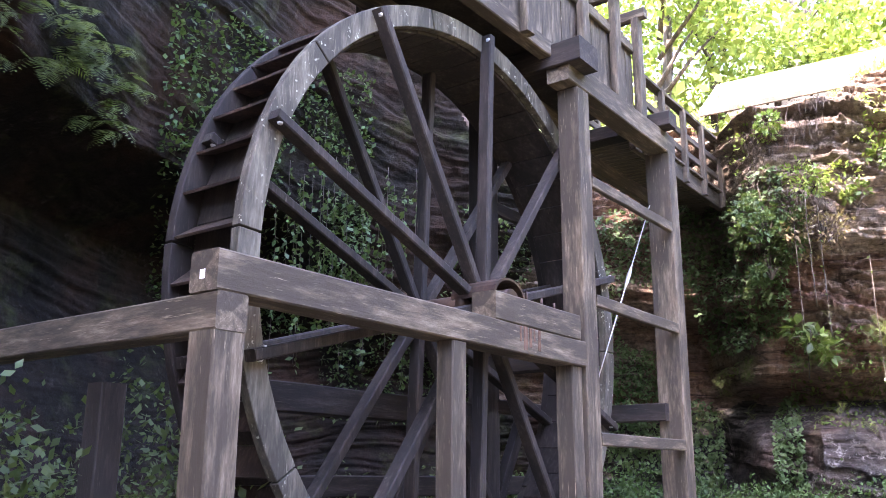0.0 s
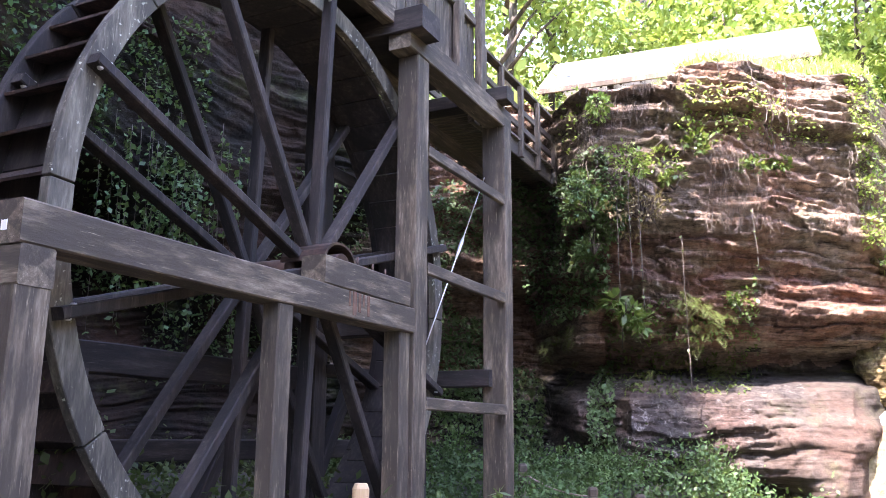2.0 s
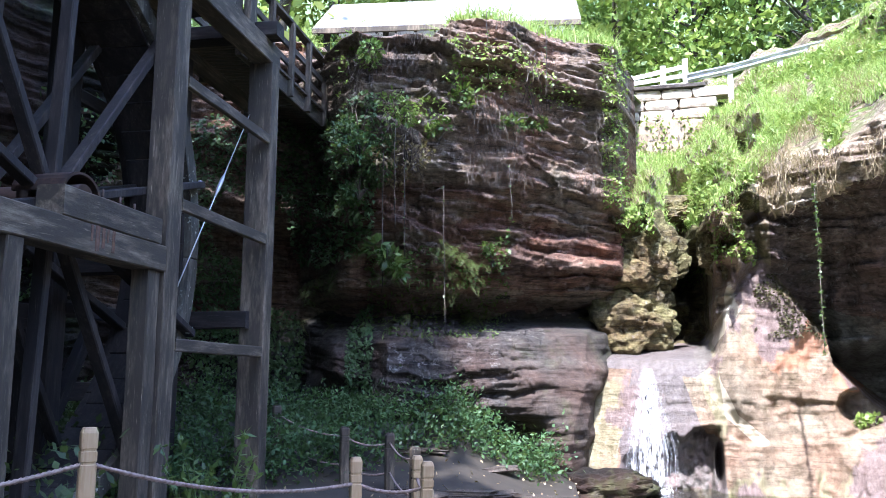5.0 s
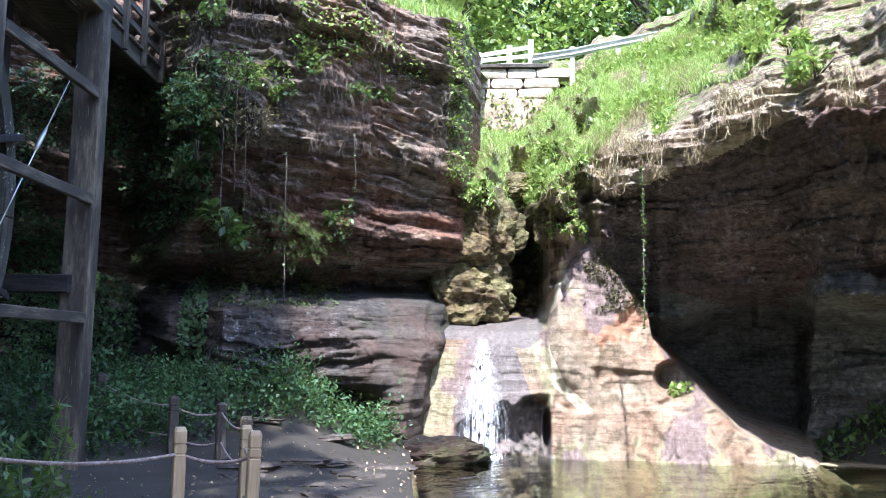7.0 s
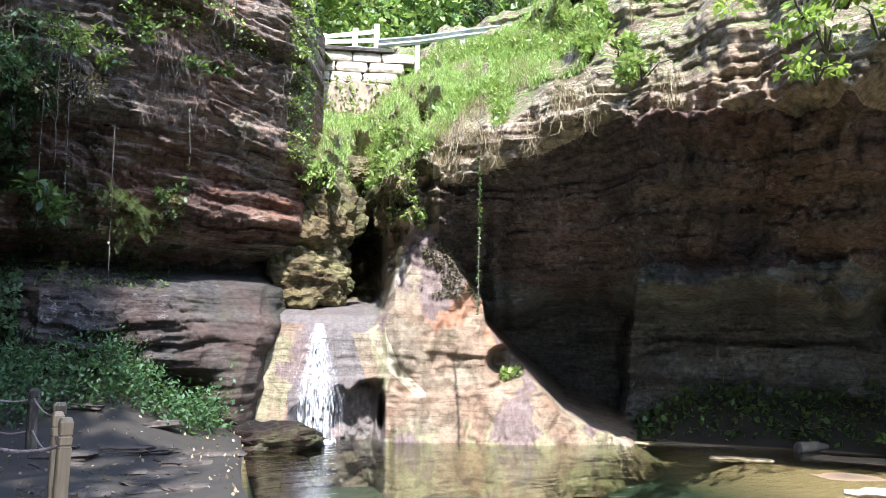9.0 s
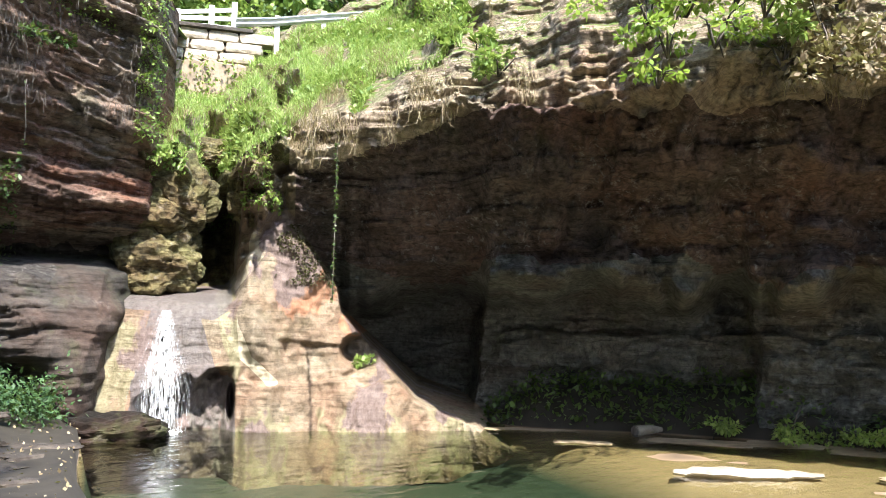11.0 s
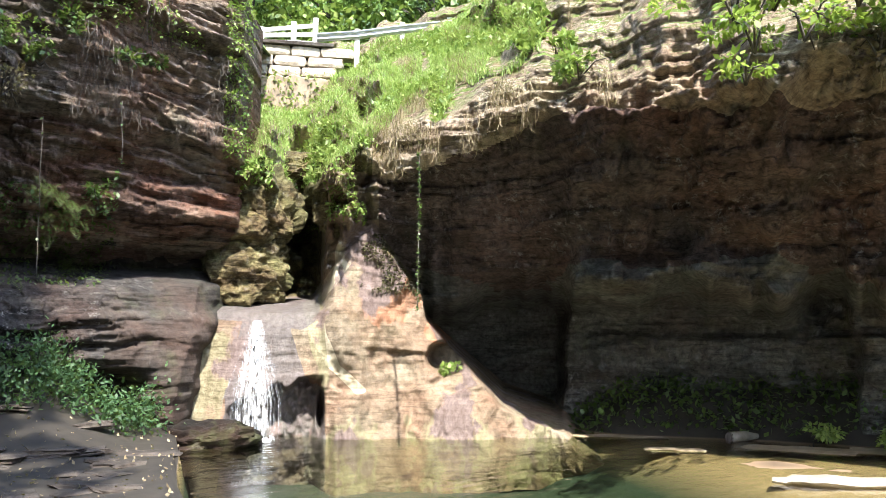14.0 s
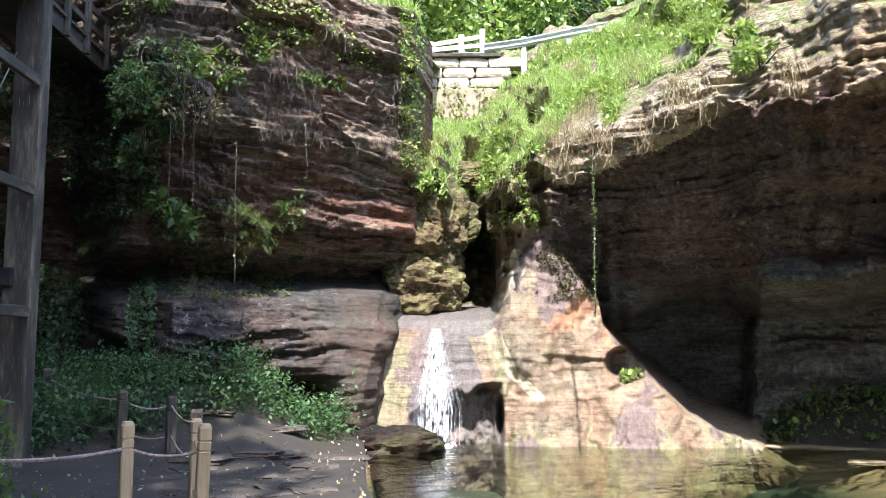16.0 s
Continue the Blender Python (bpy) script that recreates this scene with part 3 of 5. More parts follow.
# front truss
timber("top_beam", -0.01, 0.135, 2.77, 4.73, 0.135, 2.77, 0.27, 0.26)
timber("cross_beam", 0.12, 0.0, 2.52, 0.12, 5.2, 2.52, 0.24, 0.235)
timber("post", 0.12, 0.13, -0.3, 0.12, 0.13, 2.40, 0.25, 0.24, up=U)
timber("post", 2.51, 0.1, -0.3, 2.51, 0.1, 2.635, 0.17, 0.2, up=U)
timber("post", 4.595, 0.14, -0.3, 4.595, 0.14, 2.635, 0.2, 0.21, up=U)
timber("tall_post", 4.88, 0.14, -0.3, 4.88, 0.14, 5.80, 0.26, 0.28, up=U)
timber("tall_post", 7.44, 0.17, -0.3, 7.44, 0.17, 5.84, 0.34, 0.25, up=U)
for z in (1.92, 3.39, 4.75):
    timber("rung", 5.03, 0.04, z, 7.32, 0.04, z, 0.07, 0.135)
timber("head_beam", 4.55, 0.15, 5.96, 7.6, 0.15, 5.96, 0.28, 0.29)
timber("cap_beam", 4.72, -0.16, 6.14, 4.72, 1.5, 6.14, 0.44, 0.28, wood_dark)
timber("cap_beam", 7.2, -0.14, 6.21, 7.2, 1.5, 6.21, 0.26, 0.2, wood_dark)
# rear truss, its shade painted in with the dark timber
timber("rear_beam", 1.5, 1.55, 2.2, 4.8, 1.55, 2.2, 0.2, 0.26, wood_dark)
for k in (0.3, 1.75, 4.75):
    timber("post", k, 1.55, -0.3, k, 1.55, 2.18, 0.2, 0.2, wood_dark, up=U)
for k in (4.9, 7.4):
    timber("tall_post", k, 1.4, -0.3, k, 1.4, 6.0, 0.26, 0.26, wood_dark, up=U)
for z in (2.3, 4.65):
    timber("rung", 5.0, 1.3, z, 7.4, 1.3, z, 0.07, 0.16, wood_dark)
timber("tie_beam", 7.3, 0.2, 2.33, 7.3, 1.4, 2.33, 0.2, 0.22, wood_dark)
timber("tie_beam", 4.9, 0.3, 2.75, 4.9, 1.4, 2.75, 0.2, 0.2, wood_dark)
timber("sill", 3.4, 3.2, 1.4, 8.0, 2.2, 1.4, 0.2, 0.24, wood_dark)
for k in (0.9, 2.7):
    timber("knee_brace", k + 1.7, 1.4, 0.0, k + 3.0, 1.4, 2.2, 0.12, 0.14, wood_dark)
# bearing block with its rusty stain and curved cover
rust, _nt, _b = mat("rusty_timber", 0.85)
_v = coords(_nt, (5, 5, 1.0))
_c = ramp(_nt, noise_node(_nt, _v, 3.0, 6), [(0.3, (0.06, 0.035, 0.025)), (0.6, (0.13, 0.07, 0.042)), (0.8, (0.16, 0.12, 0.09))])
_nt.links.new(_c, _b.inputs["Base Color"])
block = timber("bearing_block", 3.03, 0.13, 3.03, 4.62, 0.13, 3.03, 0.26, 0.26)
for k0, k1, zz, hh in ((3.43, 3.46, 2.82, 0.14), (3.5, 3.56, 2.785, 0.22), (3.6, 3.64, 2.8, 0.18), (3.68, 3.7, 2.83, 0.12), (3.76, 3.8, 2.79, 0.2)):
    timber("rust_stain", k0, 0.001, zz, k1, 0.001, zz, 0.006, hh, rust, label="rust streak on the beam", bevel=0.002)
iron, _nt, _b = mat("old_iron", 0.6)
_b.inputs["Metallic"].default_value = 0.6
_c = ramp(_nt, noise_node(_nt, coords(_nt), 9, 5), [(0.35, (0.03, 0.022, 0.018)), (0.7, (0.10, 0.06, 0.042))])
_nt.links.new(_c, _b.inputs["Base Color"])
bolt_m, _nt, _b = mat("bolt_metal", 0.4)
_b.inputs["Base Color"].default_value = (0.55, 0.55, 0.52, 1)
_b.inputs["Metallic"].default_value = 0.5
bm = bmesh.new()
arch = []
for i in range(13):
    a = math.pi * i / 12
    arch.append([bm.verts.new(wp(3.3 + r * math.cos(a), d, 3.12 + r * 0.72 * math.sin(a))) for r, d in ((0.24, 0.02), (0.27, 0.02), (0.27, 0.5), (0.24, 0.5))])
for a, b in zip(arch, arch[1:]):
    for k in range(4):
        bm.faces.new((a[k], a[(k + 1) % 4], b[(k + 1) % 4], b[k]))
for e in (arch[0], arch[-1]):
    bm.faces.new(e)
bmesh.ops.recalc_face_normals(bm, faces=bm.faces)
part("bearing_cover", bm, iron, frame_t, "rusty curved iron bearing cover")
for k, z in ((3.72, 3.2), (4.0, 3.18), (4.25, 3.17)):
    part("bolt", rod_bm([wp(k, 0.1, z - 0.05), wp(k, 0.1, z + 0.07)], 0.014, 6), iron, frame_t)
tag_m, _nt, _b = mat("white_tag", 0.5)
_b.inputs["Base Color"].default_value = (0.75, 0.73, 0.66, 1)
part("tag", beam_bm(wp(-0.014, 0.12, 2.75), wp(-0.014, 0.165, 2.75), 0.006, 0.06, bevel=0.001), tag_m, frame_t, "small white plate on the beam's end")
# stay cable with turnbuckle
cable_m, _nt, _b = mat("steel_cable", 0.35)
_b.inputs["Base Color"].default_value = (0.6, 0.6, 0.6, 1)
_b.inputs["Metallic"].default_value = 0.8
stay = thing("stay_cable", "taut steel stay cable with turnbuckle between the tall posts", "cable")
part("cable", rod_bm([wp(7.3, 0.3, 5.1), wp(5.15, 0.3, 2.0)], 0.008, 6), cable_m, stay)
part("turnbuckle", rod_bm([wp(6.62, 0.3, 4.12), wp(6.55, 0.3, 4.02), wp(6.45, 0.3, 3.88), wp(6.38, 0.3, 3.78)], [0.01, 0.025, 0.025, 0.01], 8), cable_m, stay)

# ---- water wheel
wheel = thing("water_wheel", "large overshot wooden water wheel, dark wet buckets, ten spokes a side", "water wheel")
D_NEAR, D_FAR, RT = 0.4, 1.16, 0.09
PHASE = 15.5


def wheel_at(r, a, d):
    return wp(HUB_K + r * math.cos(a), d, HUB_Z + r * math.sin(a))


def arc_bm(r0, r1, d0, d1, a0, a1, n=8):
    bm = bmesh.new()
    rings = []
    for i in range(n + 1):
        a = a0 + (a1 - a0) * i / n
        rings.append([bm.verts.new(wheel_at(r, a, d)) for r, d in ((r0, d0), (r1, d0), (r1, d1), (r0, d1))])
    for a, b in zip(rings, rings[1:]):
        for k in range(4):
            bm.faces.new((a[k], a[(k + 1) % 4], b[(k + 1) % 4], b[k]))
    bm.faces.new(rings[0])
    bm.faces.new(rings[-1])
    bmesh.ops.recalc_face_normals(bm, faces=bm.faces)
    bmesh.ops.bevel(bm, geom=[e for e in bm.edges if e.calc_face_angle(0) > 1.2], offset=0.006, segments=1, affect='EDGES')
    return bm


wood_rim = wood("lichened_rim_timber", [(0.05, 0.045, 0.032), (0.12, 0.11, 0.08), (0.22, 0.205, 0.15)], lichen=0.12)
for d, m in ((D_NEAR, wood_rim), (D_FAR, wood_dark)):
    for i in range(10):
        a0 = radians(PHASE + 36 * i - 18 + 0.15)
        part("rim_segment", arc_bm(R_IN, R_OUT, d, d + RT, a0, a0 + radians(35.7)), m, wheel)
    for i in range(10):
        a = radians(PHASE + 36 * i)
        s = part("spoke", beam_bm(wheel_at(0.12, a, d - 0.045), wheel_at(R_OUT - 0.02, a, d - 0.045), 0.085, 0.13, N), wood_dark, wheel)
        for r, o in ((R_OUT - 0.08, 0.012), (R_IN + 0.07, -0.012)):
            part("bolt", rod_bm([wheel_at(r, a + o, d - 0.1), wheel_at(r, a + o, d - 0.088), wheel_at(r, a + o, d - 0.06)], [0.012, 0.022, 0.022], 6), bolt_m, s)
wood_bucket = wood("reddish_wet_bucket_timber", [(0.022, 0.012, 0.008), (0.055, 0.032, 0.022), (0.11, 0.075, 0.055)])
NB = 50
for i in range(NB):
    a0 = radians(PHASE + 360 / NB * i)
    a1 = a0 + radians(360 / NB)
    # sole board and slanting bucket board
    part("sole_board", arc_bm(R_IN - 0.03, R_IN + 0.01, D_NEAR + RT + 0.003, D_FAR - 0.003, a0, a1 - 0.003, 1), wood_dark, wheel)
    bm = bmesh.new()
    p = [wheel_at(R_IN + 0.01, a0, 0), wheel_at(R_OUT - 0.01, a0 + 0.05, 0)]
    t = (p[1] - p[0]).cross(N).normalized() * 0.022
    vs = [bm.verts.new(q + N * d + s) for d in (D_NEAR + RT + 0.003, D_FAR - 0.003) for q, s in ((p[0], t * 0), (p[1], t * 0), (p[1], t), (p[0], t))]
    for f in ((0, 1, 2, 3), (7, 6, 5, 4), (0, 4, 5, 1), (1, 5, 6, 2), (2, 6, 7, 3), (3, 7, 4, 0)):
        bm.faces.new([vs[k] for k in f])
    bmesh.ops.recalc_face_normals(bm, faces=bm.faces)
    part("bucket_board", bm, wood_bucket, wheel)
part("axle", rod_bm([wp(HUB_K, 0.02, HUB_Z), wp(HUB_K, 1.6, HUB_Z)], 0.13, 20), iron, wheel)
for d in (D_NEAR, D_FAR):
    part("hub_flange", rod_bm([wp(HUB_K, d - 0.03, HUB_Z), wp(HUB_K, d, HUB_Z), wp(HUB_K, d + 0.05, HUB_Z), wp(HUB_K, d + 0.08, HUB_Z)], [0.26, 0.3, 0.3, 0.26], 24), iron, wheel)

# ---- flume
flume = thing("flume", "weathered board flume on timber bearers above the wheel", "flume")
for d in (0.28, 1.18):
    timber("bearer", 1.9, d, 6.22, 7.4, d, 6.22, 0.16, 0.2, parent=flume)
part("floor", beam_bm(wp(1.9, 0.73, 6.36), wp(6.85, 0.73, 6.36), 1.0, 0.06), wood_dark, flume)
rnd = random.Random(4)
for d in (0.24, 1.22):
    k = 1.9
    while k < 6.7:
        w = rnd.uniform(0.17, 0.23)
        timber("side_board", k + w / 2, d + rnd.uniform(-0.008, 0.008), 6.3, k + w / 2, d, 7.3 + rnd.uniform(-0.03, 0.05), 0.04, w - 0.008, parent=flume, up=U, bevel=0.004)
        k += w
    timber("side_rail", 1.9, d - 0.05, 7.15, 6.85, d - 0.05, 7.15, 0.05, 0.12, parent=flume)
for k in (2.6, 3.9, 5.2, 6.1, 6.8):
    for d in (0.14, 1.32):
        timber("stud", k, d, 6.12, k, d, 7.62, 0.1, 0.16, parent=flume, up=U)
    timber("cross_tie", k, 0.0, 7.68, k, 1.46, 7.68, 0.12, 0.14, parent=flume)

# ---- walkway
walkway = thing("walkway", "grey board footbridge with post and rail sides, meeting the cliff", "footbridge")
for d in (0.55, 1.45):
    timber("joist", 7.4, d, 6.13, 12.4, d, 6.13, 0.1, 0.26, parent=walkway)
k = 7.45
while k < 12.3:
    timber("deck_board", k, 0.45, 6.28, k, 1.55, 6.28, 0.14, 0.035, parent=walkway, bevel=0.004)
    k += 0.15
for d in (0.46, 1.54):
    for k in (7.65, 8.35, 9.2, 10.0, 10.85, 11.75):
        timber("rail_post", k, d, 6.0, k, d, 7.22, 0.09, 0.09, parent=walkway, up=U)
    for z, h in ((7.24, 0.05), (6.85, 0.1), (6.55, 0.1)):
        timber("rail", 7.6, d + 0.05 * (1 if d < 1 else -1), z, 12.6, d + 0.05 * (1 if d < 1 else -1), z, 0.045 if z < 7 else 0.14, h, parent=walkway, bevel=0.005)
# ---------------------------------------------------------------- leaves
def leaf_material(name, cols, gloss=0.45, glow=0.4):
    m = bpy.data.materials.new(name)
    m.use_nodes = True
    nt = m.node_tree
    b = nt.nodes["Principled BSDF"]
    b.inputs["Roughness"].default_value = gloss
    g = nt.nodes.new("ShaderNodeNewGeometry")
    col = ramp(nt, g.outputs["Random Per Island"], [(0.0, cols[0]), (0.5, cols[1]), (1.0, cols[2])])
    nt.links.new(col, b.inputs["Base Color"])
    tr = nt.nodes.new("ShaderNodeBsdfTranslucent")
    nt.links.new(mix(nt, 0.5, col, (0.25, 0.32, 0.05)), tr.inputs["Color"])
    ms = nt.nodes.new("ShaderNodeMixShader")
    ms.inputs[0].default_value = glow
    nt.links.new(b.outputs[0], ms.inputs[1])
    nt.links.new(tr.outputs[0], ms.inputs[2])
    nt.links.new(ms.outputs[0], nt.nodes["Material Output"].inputs[0])
    return m


leaf_green = leaf_material("green_leaves", [(0.03, 0.06, 0.015), (0.06, 0.11, 0.025), (0.11, 0.17, 0.04)])
maple_m = leaf_material("maple_leaves", [(0.16, 0.25, 0.03), (0.29, 0.42, 0.06), (0.42, 0.5, 0.11)], 0.4, 0.5)
leaf_bright = leaf_material("bright_leaves", [(0.10, 0.17, 0.035), (0.20, 0.30, 0.06), (0.32, 0.39, 0.11)])
# Two darker greens with the shade of bank and wheel frame in their colour.
leaf_shade = leaf_material("shade_green_leaves", [(0.018, 0.048, 0.014), (0.035, 0.085, 0.026), (0.065, 0.13, 0.042)], 0.6, 0.3)
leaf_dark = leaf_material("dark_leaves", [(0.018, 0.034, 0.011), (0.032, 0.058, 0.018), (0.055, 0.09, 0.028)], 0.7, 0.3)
grass_m = leaf_material("grass_blades", [(0.15, 0.23, 0.05), (0.27, 0.40, 0.09), (0.40, 0.45, 0.16)], 0.5)
dry_m = leaf_material("dry_grass", [(0.13, 0.09, 0.05), (0.24, 0.18, 0.10), (0.34, 0.28, 0.17)], 0.7, 0.25)
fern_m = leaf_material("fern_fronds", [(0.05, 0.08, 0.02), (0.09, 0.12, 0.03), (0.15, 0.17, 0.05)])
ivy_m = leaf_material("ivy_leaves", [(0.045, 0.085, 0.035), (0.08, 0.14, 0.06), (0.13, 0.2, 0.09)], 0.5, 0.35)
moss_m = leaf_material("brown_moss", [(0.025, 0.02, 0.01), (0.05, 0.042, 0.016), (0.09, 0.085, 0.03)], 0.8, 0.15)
# Darker copy of fern_m, ledge shade put into its colour.
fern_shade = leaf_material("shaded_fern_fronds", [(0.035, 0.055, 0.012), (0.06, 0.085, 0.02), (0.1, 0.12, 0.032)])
bark = wood("bark", [(0.05, 0.04, 0.03), (0.11, 0.09, 0.07), (0.2, 0.17, 0.14)])
RNG = np.random.default_rng(12)


def leaves(at, size, out, spread=0.8, wide=0.55, droop=0.3):
    """Folded leaf blades at the places given; out: the way that they point, one or for each."""
    at = np.asarray(at, float)
    n = len(at)
    d = np.asarray(out, float) + RNG.normal(0, spread, (n, 3)) - np.array([0, 0, droop])
    d /= np.linalg.norm(d, axis=1, keepdims=True) + 1e-9
    s = np.cross(d, RNG.normal(0, 1, (n, 3)) * 0.5 + np.array([0, 0, 1.0]))
    s /= np.linalg.norm(s, axis=1, keepdims=True) + 1e-9
    nn = np.cross(s, d)
    L = (np.asarray(size) * RNG.uniform(0.6, 1.3, n))[:, None]
    base, tip = at, at + d * L - nn * L * 0.1
    mid = at + d * L * 0.45 + nn * L * 0.06
    a, b = mid + s * L * wide / 2 - nn * L * 0.1, mid - s * L * wide / 2 - nn * L * 0.1
    v = np.stack([base, a, tip, b], 1).reshape(-1, 3)
    return v


def quads_of(v):
    return np.arange(len(v)).reshape(-1, 4)


def leaf_mesh(name, v):
    return big_mesh(name, v, quads_of(v))


def blob(centre, radius, n, flat=1.0):
    """Places strewn through the outer part of an uneven clump."""
    d = RNG.normal(0, 1, (n, 3))
    d /= np.linalg.norm(d, axis=1, keepdims=True)
    r = radius * RNG.uniform(0.45, 1.0, n) ** 0.6
    p = d * r[:, None]
    p[:, 2] *= flat
    return p + np.asarray(centre), d


def blades(at, height, lean=0.35, width=0.012, out=(0, 0, 1)):
    """Bent grass blades."""
    at = np.asarray(at, float)
    n = len(at)
    h = (np.asarray(height) * RNG.uniform(0.5, 1.3, n))[:, None]
    l = RNG.normal(0, lean, (n, 3))
    l[:, 2] = 0
    up = np.asarray(out, float)
    s = RNG.normal(0, 1, (n, 3))
    s[:, 2] = 0
    s /= np.linalg.norm(s, axis=1, keepdims=True)
    mid = at + (up + l * 0.4) * h * 0.55
    tip = at + (up * 0.9 + l * 1.3) * h
    w = s * width * (0.6 + h)
    v = np.stack([at - w, at + w, mid + w * 0.8, mid - w * 0.8, mid - w * 0.8, mid + w * 0.8, tip + w * 0.1, tip - w * 0.1], 1).reshape(-1, 3)
    return v


def on_left(th, z, off=0.05):
    D = left_dist(np.asarray(th, float), np.asarray(z, float)) - off
    return np.stack([D * np.sin(np.asarray(th) * DEG), D * np.cos(np.asarray(th) * DEG), np.asarray(z, float)], -1)


def on_right(th, z, off=0.05):
    D = right_dist(np.asarray(th, float), np.asarray(z, float)) - off
    return np.stack([D * np.sin(np.asarray(th) * DEG), D * np.cos(np.asarray(th) * DEG), np.asarray(z, float)], -1)


def on_ground(th, d):
    th, d = np.asarray(th, float), np.asarray(d, float)
    x, y = d * np.sin(th * DEG), d * np.cos(th * DEG)
    return np.stack([x, y, ground_z(th, d) + fbm(x * 0.9, y * 0.9, 0 * x, 4, 5) * 0.06], -1)


def toward(p):
    """Level way from places back to the middle of the gorge."""
    q = -np.asarray(p, float).copy()
    q[:, 2] = 0
    return q / (np.linalg.norm(q, axis=1, keepdims=True) + 1e-9)


def scatter(th0, th1, z0, z1, n, keep, seed, freq=0.9):
    """Angles and heights in patches."""
    th, z = RNG.uniform(th0, th1, n * 4), RNG.uniform(z0, z1, n * 4)
    f = vnoise(th * freq * 0.35, z * freq, 0 * z, seed)
    ok = f > keep
    return th[ok][:n], z[ok][:n]


def stuff(name, v, material, label, category):
    return tagged(part(name, leaf_mesh(name, v), material), label, category, kind="stuff")


# ivy and creepers on the shaded cliff
th, z = scatter(9, 22.0, 1.2, 6.2, 11000, 0.3, 41)
p = on_left(th, z, 0.12 + 1.1 * sstep(19.5, 16, th) * vnoise(th * 0.7, z * 0.4, 0 * z, 45))
stuff("ivy", leaves(p, 0.1, toward(p), 0.5, 0.7, 0.7), ivy_m, "dark ivy mat hanging on the shaded cliff below the footbridge", "ivy")
th, z = scatter(19, 38.5, 6.4, 8.1, 650, 0.64, 42)
p = on_left(th, z, 0.1)
stuff("rim_creeper", leaves(np.concatenate([p, p + RNG.normal(0, 0.07, p.shape)]), 0.08, toward(np.concatenate([p, p])), 0.7, 0.6, 0.5), leaf_bright, "green creeper trailing over the cliff's rim", "creeper")
th, z = scatter(17, 31, 2.3, 4.3, 1300, 0.62, 43)
p = on_left(th, z, 0.08)
stuff("cliff_plants", leaves(p, 0.1, toward(p), 0.6, 0.5, 0.4), leaf_green, "small green plants in the cliff's ledges", "plants")
th, z = scatter(37.2, 38.9, 4.2, 8.4, 1500, 0.35, 44)
p = on_left(th, z, 0.1)
stuff("edge_creeper", leaves(p, 0.085, toward(p), 0.8, 0.6, 0.3), leaf_bright, "sunlit creeper down the cliff's corner", "creeper")


def vine(name, top, bottom, n, material, label, leaf=0.07, wob=0.06, rad=0.008):
    t = thing(name, label, "vine")
    k = np.linspace(0, 1, 12)
    pts = np.asarray(top)[None] * (1 - k)[:, None] + np.asarray(bottom)[None] * k[:, None]
    pts[:, :2] += RNG.normal(0, wob * 0.3, (12, 2)).cumsum(0) * 0.4
    part("stem", rod_bm([tuple(q) for q in pts], rad, 5), bark, t)
    if n:
        i = RNG.uniform(0, 11, n)
        q = np.stack([np.interp(i, np.arange(12), pts[:, c]) for c in range(3)], -1)
        part("leaves", leaf_mesh("leaves", leaves(q, leaf, (0, 0, -0.3), 0.8, 0.7, 0.2)), material, t)
    return t


def at_polar(th, d, z):
    return np.array([d * math.sin(th * DEG), d * math.cos(th * DEG), z])


vine("hanging_vine", at_polar(49.9, 14.2, 4.55), at_polar(49.95, 14.2, 1.95), 230, leaf_green, "long leafy vine hanging free from the cave's brow", 0.055, 0.03)
for th, z0, z1 in ((26.6, 4.8, 2.3), (22.6, 5.3, 2.9), (24.0, 5.4, 3.4), (31.0, 5.2, 4.2), (23.3, 5.5, 3.9), (33.5, 7.6, 6.4), (29.5, 7.8, 6.6)):
    D = float(left_dist(np.array(th), np.array(z0))) - 0.35
    vine("bare_vine", at_polar(th, D, z0), at_polar(th + 0.1, D, z1), 10, leaf_green, "thin bare root hanging down the cliff", 0.05, 0.06)


def bush(name, th, d, z, radius, n, material, label, leaf=0.12, flat=0.8, stems=6, category="bush"):
    t = thing(name, label, category)
    c = at_polar(th, d, z)
    vs = []
    m = max(4, n // 140)
    for i in range(m):
        o = RNG.normal(0, 1, 3) * radius * np.array([0.55, 0.55, 0.45 * flat])
        q, out = blob(c + o, radius * RNG.uniform(0.3, 0.55), n // m, flat)
        vs.append(leaves(q, leaf, out * 0.8 + np.array([0, 0, 0.2]), 0.5, 0.55, 0.2))
    part("leaves", leaf_mesh("leaves", np.concatenate(vs)), material, t)
    for i in range(stems):
        e = c + RNG.normal(0, 1, 3) * radius * 0.5
        part("stem", rod_bm([tuple(c + np.array([0, 0, -radius * 0.6])), tuple((c + e) / 2), tuple(e)], [0.02, 0.013, 0.006], 5), bark, t)
    return t


